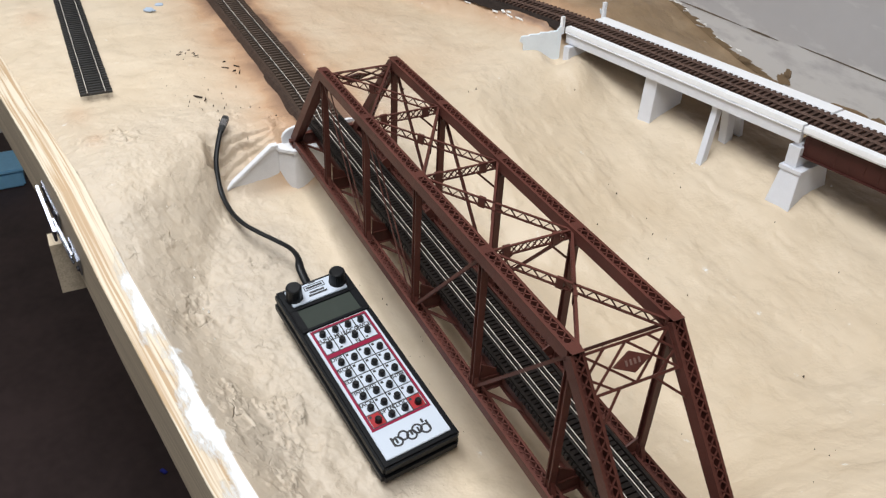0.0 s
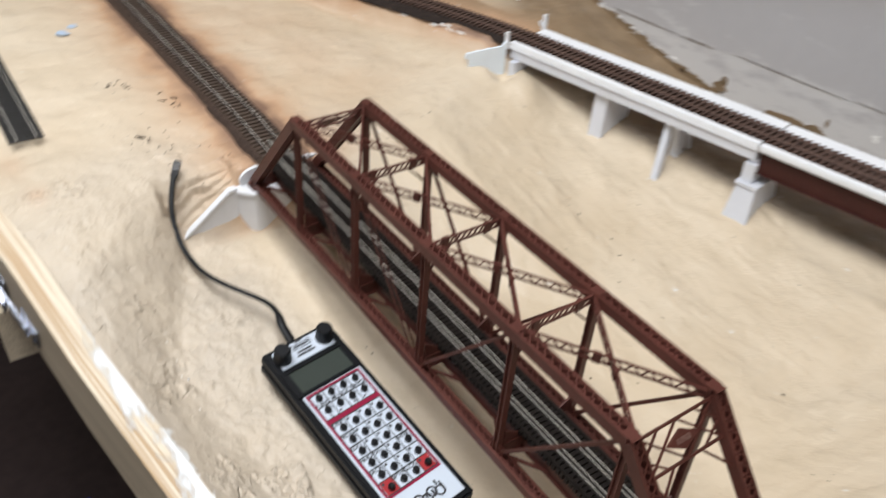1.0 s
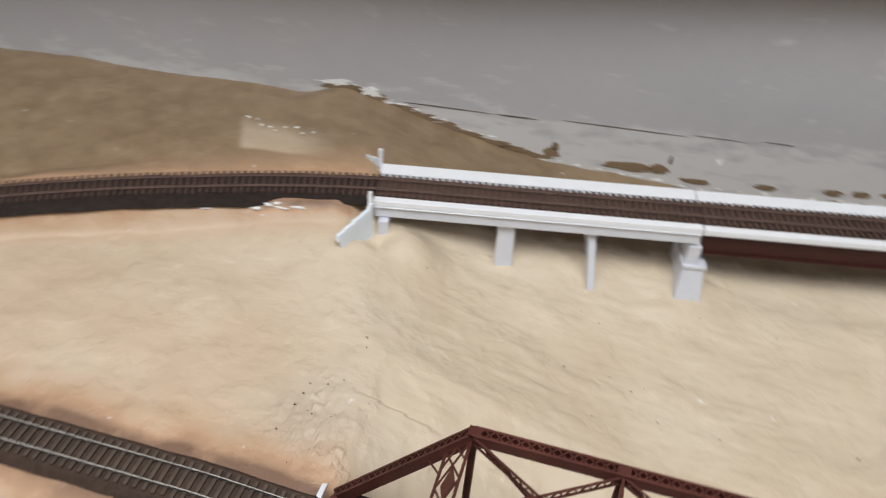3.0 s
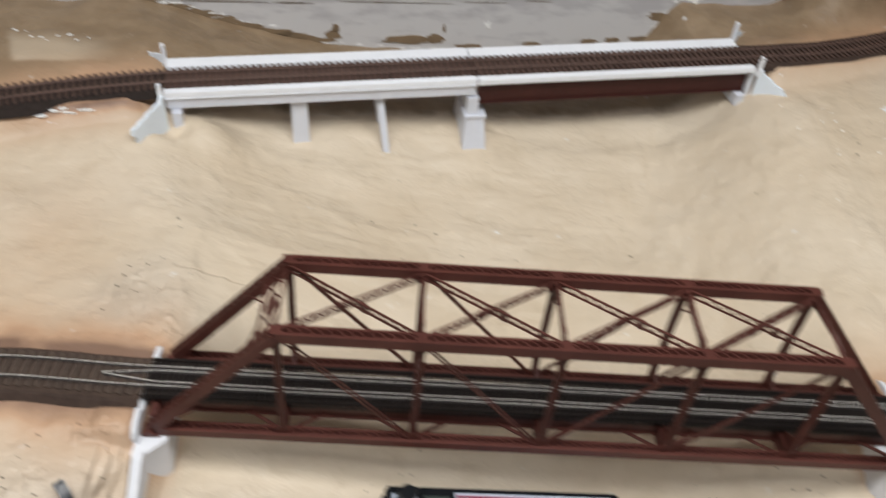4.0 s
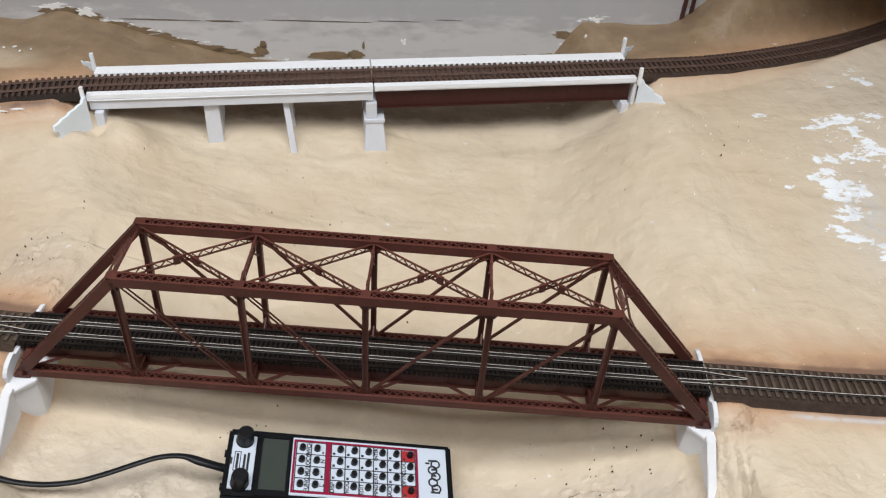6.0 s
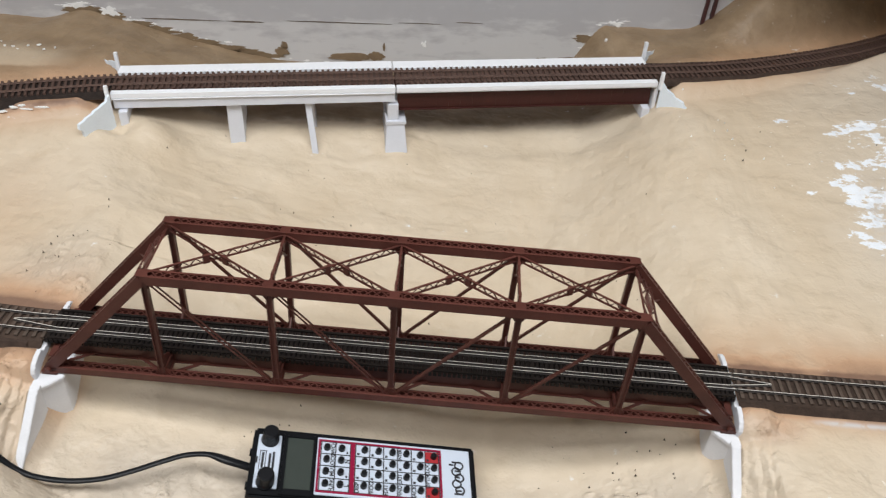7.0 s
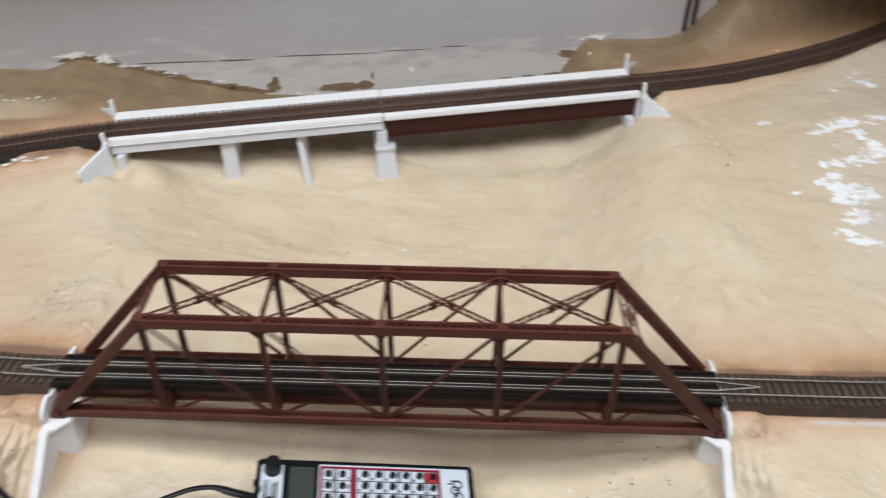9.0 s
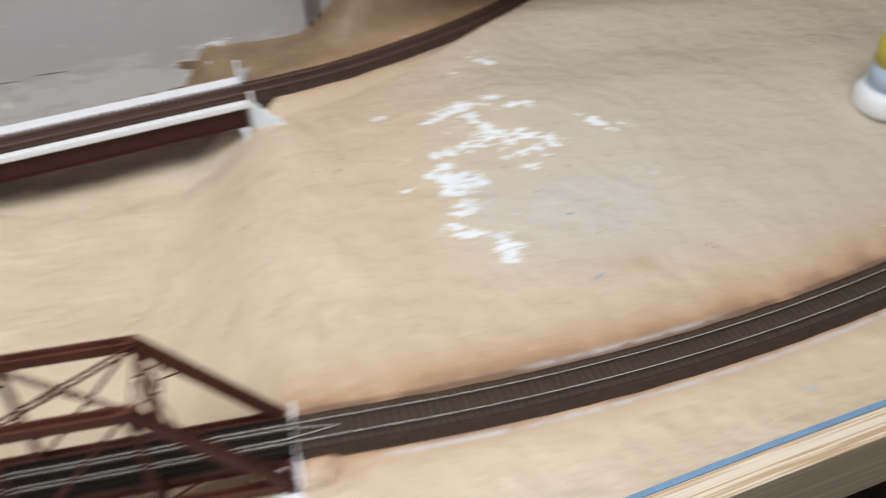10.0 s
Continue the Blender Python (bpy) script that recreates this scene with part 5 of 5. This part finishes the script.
def cable():
    """Flat black phone cord from the throttle up the bank to a clear plug."""
    end = TM @ Vector((-0.089, 0.0, -0.012))
    plan = [(end.x, end.y, end.z), (-0.1180, -0.0468, -0.0400), (-0.1330, -0.0442, -0.0380), (-0.1500, -0.0450, -0.0400), (-0.1660, -0.0515, -0.0410), (-0.1865, -0.0626, -0.0410), (-0.2070, -0.0712, -0.0410),
            (-0.2320, -0.0752, -0.0405), (-0.2580, -0.0755, -0.0355), (-0.2770, -0.0725, -0.0235), (-0.2920, -0.0640, -0.0080), (-0.2985, -0.0584, -0.0010)]
    pts = []
    for i, (x, y, z) in enumerate(plan):
        g = float(ground_z(x, y)) + 0.0030
        pts.append(Vector((x, y, max(z, g))))
    fine = []
    for i in range(len(pts) - 1):
        p0, p1, p2, p3 = pts[max(i - 1, 0)], pts[i], pts[i + 1], pts[min(i + 2, len(pts) - 1)]
        for k in range(8):
            t = k / 8
            fine.append(0.5 * ((2 * p1) + (p2 - p0) * t + (2 * p0 - 5 * p1 + 4 * p2 - p3) * t * t + (3 * p1 - p0 - 3 * p2 + p3) * t ** 3))
    fine.append(pts[-1])
    inv = TM.inverted()
    bm = bmesh.new()
    rings = []
    for i, p in enumerate(fine):
        d = (fine[min(i + 1, len(fine) - 1)] - fine[max(i - 1, 0)]).normalized()
        side = d.cross(Vector((0, 0, 1))).normalized()
        up = side.cross(d)
        fat = 1.45 - 0.5 * sstep(9.0, 17.0, i)
        rings.append([bm.verts.new(inv @ (p + side * 0.0025 * fat * math.cos(a) + up * 0.0015 * fat * math.sin(a))) for a in (2 * math.pi * k / 10 for k in range(10))])
    for p, q in zip(rings, rings[1:]):
        for k in range(10):
            bm.faces.new((p[k], p[(k + 1) % 10], q[(k + 1) % 10], q[k]))
    bm.faces.new(rings[0])
    bm.faces.new(rings[-1])
    cord = part("cord", bm, CORD, throttle, "black flat phone cord", smooth=True)
    d = (fine[-1] - fine[-4]).normalized()
    side = d.cross(Vector((0, 0, 1))).normalized()
    m = inv @ Matrix.Translation(fine[-1]) @ Matrix((( d.x, side.x, 0, 0), (d.y, side.y, 0, 0), (d.z, side.z, 1, 0), (0, 0, 0, 1)))
    bm = bmesh.new()
    add_box(bm, m @ Matrix.Translation((0.0045, 0, 0.0006)) @ Matrix.Diagonal((0.0100, 0.0066, 0.0042, 1)))
    part("plug", bm, CLEAR, cord, "clear plastic phone plug", bevel=0.0004)
    bm = bmesh.new()
    add_box(bm, m @ Matrix.Translation((-0.0022, 0, 0.0004)) @ Matrix.Diagonal((0.0066, 0.0058, 0.0036, 1)))
    part("strain_relief", bm, CORD, cord, bevel=0.0005)
    for k in range(4):
        bm = bmesh.new()
        add_box(bm, m @ Matrix.Translation((0.0080, (k - 1.5) * 0.0013, 0.0028)) @ Matrix.Diagonal((0.003, 0.0006, 0.0006, 1)))
        part("contact", bm, CORD, cord)


CORD = material("glossy_black_cord", (0.0085, 0.009, 0.0105), 0.32, spread=0.2, bump=0.04, spec=0.22)
CLEAR = material("clear_plug_plastic", (0.15, 0.15, 0.16), 0.22, spread=0.05, bump=0.0)
CLEAR.node_tree.nodes["Principled BSDF"].inputs["Transmission Weight"].default_value = 0.6
cable()

# ---------------------------------------------------------------- backdrop: seam, smears, blotches, trim strips
EARTH = material("earth_paint", (0.20, 0.14, 0.083), 0.8, spread=0.2, scale=90)
CHIP = material("bare_white_plaster", (0.86, 0.86, 0.85), 0.7, spread=0.1, scale=150, bump=0.4, bump_scale=300)
DARKLINE = material("open_seam_shadow", (0.13, 0.10, 0.075), 0.9, spread=0.3)
STRIP = material("dark_red_strip", (0.055, 0.018, 0.018), 0.5, spread=0.2)
back_board = bpy.data.objects["backdrop"]


def on_wall(x, z, out):
    return Vector((x + 0.12 * out * 0.99, wall_y(x) - out, z - 0.006))


def blotch(name, x, z, w, h, mat, seed, out=0.0008, ragged=0.35, n=34):
    """A thin patch with a ragged outline, flat on the board."""
    bm = bmesh.new()
    ring = []
    for k in range(n):
        a = 2 * math.pi * k / n
        r = 1 + ragged * noise.fractal((math.cos(a) * 1.7 + seed * 3.1, math.sin(a) * 1.7, seed), 0.8, 2.2, 4)
        ring.append((x + 0.5 * w * r * math.cos(a), z + 0.5 * h * r * math.sin(a)))
    back = [bm.verts.new(on_wall(px, pz, 0.0)) for px, pz in ring]
    front = [bm.verts.new(on_wall(px, pz, out)) for px, pz in ring]
    bm.faces.new(front)
    for i in range(n):
        bm.faces.new((back[i], back[(i + 1) % n], front[(i + 1) % n], front[i]))
    return part(name, bm, mat, back_board)


for i, (x, z, w, h) in enumerate(((-0.192, 0.003, 0.017, 0.013), (-0.189, 0.011, 0.009, 0.009), (-0.105, -0.002, 0.050, 0.011), (-0.072, 0.000, 0.022, 0.012), (-0.030, -0.010, 0.03, 0.006), (0.046, -0.006, 0.022, 0.006), (0.118, -0.001, 0.02, 0.007), (0.147, 0.001, 0.017, 0.007), (-0.062, 0.013, 0.003, 0.010), (-0.262, 0.006, 0.014, 0.007))):
    blotch("earth_blotch", x, z, w, h, EARTH, 20.0 + i, 0.0013)
for i, x in enumerate((-0.425, -0.40, -0.37, -0.345, -0.315, -0.29, -0.262, -0.24, -0.215, 0.125, 0.15, 0.17, 0.188, 0.205)):
    blotch("earth_blotch", x, float(ground_z(x, wall_y(x))) + 0.0065, random.uniform(0.040, 0.056), random.uniform(0.007, 0.012), EARTH, 80.0 + i, 0.0005, 0.5, 40)
rows = [(x, random.uniform(-0.001, 0.010)) for x in np.linspace(-0.455, -0.265, 26)] + [(x, random.uniform(0.0, 0.008)) for x in np.linspace(0.10, 0.245, 20)] + [(x, random.uniform(-0.002, 0.004)) for x in np.linspace(-0.25, 0.09, 16)]
for i, (x, up) in enumerate(rows):
    x += random.uniform(-0.006, 0.006)
    z = float(ground_z(x, wall_y(x))) + up + 0.006
    blotch("plaster_chip", x, z, random.uniform(0.003, 0.013) * random.choice((0.6, 1, 1.3)), random.uniform(0.0010, 0.0030), CHIP, 40.0 + i, 0.0003, 0.9, 44)
for i, (x, z, w, h) in enumerate(((-0.435, 0.055, 0.030, 0.006), (-0.400, 0.050, 0.020, 0.010), (0.236, 0.0565, 0.018, 0.005), (-0.011, 0.019, 0.006, 0.008))):
    blotch("plaster_chip", x, z, w, h, CHIP, 140.0 + i, 0.0007, 1.2, 34)
for i, (xa, xb, z, h) in enumerate(((-0.360, -0.268, 0.0415, 0.0016), (-0.255, -0.215, 0.0415, 0.0020), (-0.190, -0.055, 0.0445, 0.0013), (-0.050, 0.010, 0.0470, 0.0009), (0.030, 0.062, 0.0500, 0.0011))):
    blotch("seam_line", (xa + xb) / 2, z, xb - xa, h, DARKLINE, 60.0 + i, 0.0004, 0.3, 60)
for x in (0.3495, 0.3600):
    bm = bmesh.new()
    a = [on_wall(x - 0.0022, 0.05, 0.0), on_wall(x + 0.0022, 0.05, 0.0), on_wall(x + 0.0022, 0.05, 0.004), on_wall(x - 0.0022, 0.05, 0.004)]
    prism(bm, a, (0, 0, 0.217))
    tagged(part("trim_strip", bm, STRIP), "dark red brown wooden strip against the backdrop", "strip", "strips on the backdrop")
# flat dark panel stands for the unlit room past the backdrop's end
bm = bmesh.new()
prism(bm, [(0.37, 0.80, -0.1), (1.25, 0.96, -0.1), (1.25, 0.97, -0.1), (0.37, 0.81, -0.1)], (0, 0, 0.367))
tagged(part("dark_screen", bm, FLOORMAT), "dark panel put behind the rear curve for the unlit gap there", "screen", kind="structure")

# ---------------------------------------------------------------- bottle on the ground beyond the curve
YELLOW = material("yellow_label", (0.55, 0.47, 0.06), 0.4, spread=0.1, bump=0.0)
BLUE = material("pale_blue_label", (0.42, 0.52, 0.66), 0.4, spread=0.1, bump=0.0)
bx, by = 0.945, 0.300
bottle = thing("paint_bottle", "white plastic bottle with yellow and blue label on the ground", "bottle", pose(bx, by, float(ground_z(bx, by)) - 0.001))


def turned(name, prof, mat, parent, n=32):
    bm = bmesh.new()
    rings = [[bm.verts.new((r * math.cos(2 * math.pi * k / n), r * math.sin(2 * math.pi * k / n), z)) for k in range(n)] for r, z in prof]
    for p, q in zip(rings, rings[1:]):
        for k in range(n):
            bm.faces.new((p[k], p[(k + 1) % n], q[(k + 1) % n], q[k]))
    bm.faces.new(rings[0][::-1])
    bm.faces.new(rings[-1])
    return part(name, bm, mat, parent, smooth=True)


turned("base", [(0.034, 0), (0.037, 0.004), (0.037, 0.018), (0.034, 0.024), (0.029, 0.026)], WHITE, bottle)
turned("label_band", [(0.0285, 0.024), (0.0285, 0.052)], BLUE, bottle)
turned("label_band", [(0.0288, 0.052), (0.0288, 0.085)], YELLOW, bottle)
turned("shoulder", [(0.0285, 0.085), (0.026, 0.095), (0.016, 0.102), (0.013, 0.108)], WHITE, bottle)
turned("cap", [(0.015, 0.108), (0.015, 0.128), (0.011, 0.132)], WHITE, bottle)

# ---------------------------------------------------------------- latch, bracket and loose bits at the front edge
CHROME = material("chrome_plate", (0.36, 0.38, 0.45), 0.22, 1.0, spread=0.05, bump=0.02)
ax = Vector((1, 0.145, 0)).normalized()
ay = Vector((-ax.y, ax.x, 0))
LM = Matrix(((ax.x, ay.x, 0, -0.262), (ax.y, ay.y, 0, edge_y(-0.262) - OUT - 0.0004), (0, 0, 1, -0.044), (0, 0, 0, 1)))
LM = LM @ Matrix.Rotation(0.25, 4, "Y") @ Matrix.Diagonal((1.45, 1.2, 1.25, 1))
latch = thing("toggle_latch", "chrome toggle latch screwed to the outer face of the edge board", "latch", LM)
part("base_plate", bm_case(-0.036, -0.004, -0.0015, 0.0, -0.009, 0.009), CHROME, latch, bevel=0.0004)
part("catch_plate", bm_case(0.014, 0.034, -0.0015, 0.0, -0.008, 0.008), CHROME, latch, bevel=0.0004)
bm = bmesh.new()
beam(bm, (-0.034, -0.005, 0.003), (0.006, -0.007, 0.001), 0.0115, 0.0022, (0, -1, 0))
part("lever", bm, CHROME, latch, bevel=0.0006)
for z in (-0.004, 0.004):
    bm = bmesh.new()
    beam(bm, (-0.006, -0.004, z), (0.026, -0.003, z), 0.0016, 0.0016, (0, -1, 0))
    part("draw_rod", bm, CHROME, latch)
for x, z in ((-0.032, 0.006), (-0.032, -0.006), (-0.008, 0.0065), (0.018, 0.005), (0.030, -0.005)):
    bm = bmesh.new()
    cyl(bm, Matrix.Translation((x, -0.0015, z)) @ Matrix.Rotation(math.radians(90), 4, "X"), 0.0022, 0.0012, 12, 0.0014)
    part("screw_head", bm, CHROME, latch)
bm = bmesh.new()
block(bm, -0.300, -0.280, -0.227, -0.120, -0.124, -0.0703)
tagged(part("support_plate", bm, BOARD_SIDE), "plywood plate below the edge board", "board", kind="structure")
TUB = material("pale_blue_plastic", (0.22, 0.48, 0.72), 0.45, spread=0.08, bump=0.05)
tub = thing("storage_tub", "pale blue plastic storage tub on the floor below the layout", "tub", pose(-2.25, -0.37, FLOOR_Z))
part("body", bm_case(-0.065, 0.065, -0.055, 0.055, 0.0, 0.055), TUB, tub, bevel=0.006)
part("lid", bm_case(-0.070, 0.070, -0.060, 0.060, 0.055, 0.066), TUB, tub, bevel=0.003)
SCRAP = material("blue_scrap", (0.02, 0.03, 0.30), 0.4, spread=0.2)
scrap = part("plastic_scrap", bm_case(-0.008, 0.008, -0.004, 0.004, 0.0, 0.005), SCRAP, bevel=0.001)
scrap.matrix_basis = pose(-0.856, -0.159, FLOOR_Z, 0, 0, 30)
tagged(scrap, "small dark blue plastic scrap on the floor", "scrap")
TAPE = material("blue_masking_tape", (0.16, 0.27, 0.42), 0.7, spread=0.15)
bm = bmesh.new()
rings = []
for x in np.linspace(0.40, 1.2, 60):
    y0 = edge_y(x) + 0.0172
    z = float(np.interp(x, [0.275, 0.6], [0.004, 0.014])) + 0.0012
    rings.append([bm.verts.new(v) for v in ((x, y0 - 0.001, z - 0.003), (x, y0 - 0.0005, z), (x, y0 + 0.0035 + 0.001 * noise.noise((x * 30, 0, 2)), z + 0.001), (x, y0 + 0.006, z - 0.006))])
for p, q in zip(rings, rings[1:]):
    for i in range(3):
        bm.faces.new((p[i], p[i + 1], q[i + 1], q[i]))
tagged(part("masking_tape", bm, TAPE), "blue masking tape strip along the edge board", "tape")


def flake(name, label, category, x, y, w, h, mat, turn, group):
    bm = bmesh.new()
    n = 11
    z = float(ground_z(x, y))
    pts = []
    for k in range(n):
        a = 2 * math.pi * k / n
        r = random.uniform(0.45, 1.15)
        px, py = r * w / 2 * math.cos(a), r * h / 2 * math.sin(a)
        pts.append(Vector((px * math.cos(turn) - py * math.sin(turn), px * math.sin(turn) + py * math.cos(turn), 0)))
    prism(bm, pts, (0, 0, 0.0014))
    ob = part(name, bm, mat)
    ob.location = (x, y, z + 0.0003)
    return tagged(ob, label, category, group)


for x, y, w, h, t in ((0.552, 0.141, 0.014, 0.004, 0.4), (0.669, -0.014, 0.012, 0.003, 0.1), (-0.64, -0.06, 0.020, 0.014, 0.9), (-0.655, -0.045, 0.010, 0.012, 0.2)):
    flake("paint_flake", "pale blue flake of plaster on the tan ground", "flake", x, y, w, h, BLUE, t, "blue flakes")
for k in range(9):
    x = -0.478 + k * 0.0095 + random.uniform(-0.004, 0.004)
    y = float(back_y(x)) - 0.0285 + random.uniform(-0.002, 0.002)
    flake("plaster_crumb", "white plaster crumb beside the rear track", "crumb", x, y, random.uniform(0.006, 0.022), random.uniform(0.0015, 0.0045), CHIP, random.uniform(-0.1, 0.3), "plaster crumbs")


for k in range(9):
    flake("plaster_crumb", "white plaster crumb on the brown ground behind the rear track", "crumb", -0.500 + k * 0.009 + random.uniform(-0.003, 0.003), 0.430 + random.uniform(-0.008, 0.010), random.uniform(0.002, 0.007), random.uniform(0.0015, 0.003), CHIP, random.uniform(-0.5, 0.8), "plaster crumbs")


def scatter(name, label, category, spots, size, mat):
    """Many tiny crumbs in one mesh."""
    verts, faces = [], []
    for x, y in spots:
        z = float(ground_z(x, y))
        n = len(verts)
        r = size * random.uniform(0.5, 1.3)
        for k in range(5):
            a = 2 * math.pi * k / 5 + random.uniform(-0.4, 0.4)
            verts.append((x + r * math.cos(a), y + r * 0.8 * math.sin(a), z - 0.001))
        verts.append((x, y, z + r * 0.9 + 0.0007))
        faces += [(n + k, n + (k + 1) % 5, n + 5) for k in range(5)]
    me = bpy.data.meshes.new(name)
    me.from_pydata(verts, [], faces)
    me.materials.append(mat)
    return tagged(new(name, me), label, category, kind="stuff")


CRUMB = material("dark_crumb", (0.035, 0.025, 0.018), 0.9, spread=0.4)
spots = [(random.uniform(-0.12, 0.24), random.gauss(-0.005, 0.016)) for _ in range(90)]
spots += [(random.gauss(-0.38, 0.05), random.gauss(-0.055, 0.03)) for _ in range(45)]
spots += [(random.uniform(-0.3, 0.25), random.uniform(0.12, 0.38)) for _ in range(40)]
# this cluster of crumbs stands for small cracks and pits
spots += [(random.gauss(-0.295, 0.02), random.gauss(0.115, 0.03)) for _ in range(18)]
spots += [(random.uniform(0.30, 0.75), random.uniform(0.10, 0.42)) for _ in range(40)]
scatter("dark_crumbs", "dark brown crumbs on the tan ground, some standing for small pits", "crumbs", spots, 0.00085, CRUMB)
spots = [(random.uniform(0.28, 0.72), random.gauss(0.36, 0.05)) for _ in range(60)]
spots += [(random.uniform(-0.25, 0.15), float(edge_y(0)) + random.uniform(0.02, 0.05)) for _ in range(60)]
scatter("white_crumbs", "white plaster crumbs scattered on the tan ground", "crumbs", spots, 0.0011, CHIP)
for k in range(22):
    cx, cy = ((-0.475, -0.046), (-0.492, -0.051), (-0.448, -0.048), (-0.424, -0.014))[k % 4]
    flake("splinter", "short dark cut mark in the tan ground", "splinter", cx + random.gauss(0, 0.010), cy + random.gauss(0, 0.007), random.uniform(0.002, 0.009), random.uniform(0.0005, 0.0012), CRUMB, random.uniform(-0.6, 2.2), "splinters")
# dark slivers; the two at the left stand for small cracks
for x, y, w, h, t in ((0.405, 0.128, 0.016, 0.0012, 0.1), (0.392, 0.126, 0.006, 0.001, -0.3), (-0.375, -0.063, 0.012, 0.0016, 0.8), (-0.366, -0.058, 0.008, 0.0013, -0.4)):
    flake("splinter", "thin dark sliver on the tan ground", "splinter", x, y, w, h, CRUMB, t, "splinters")
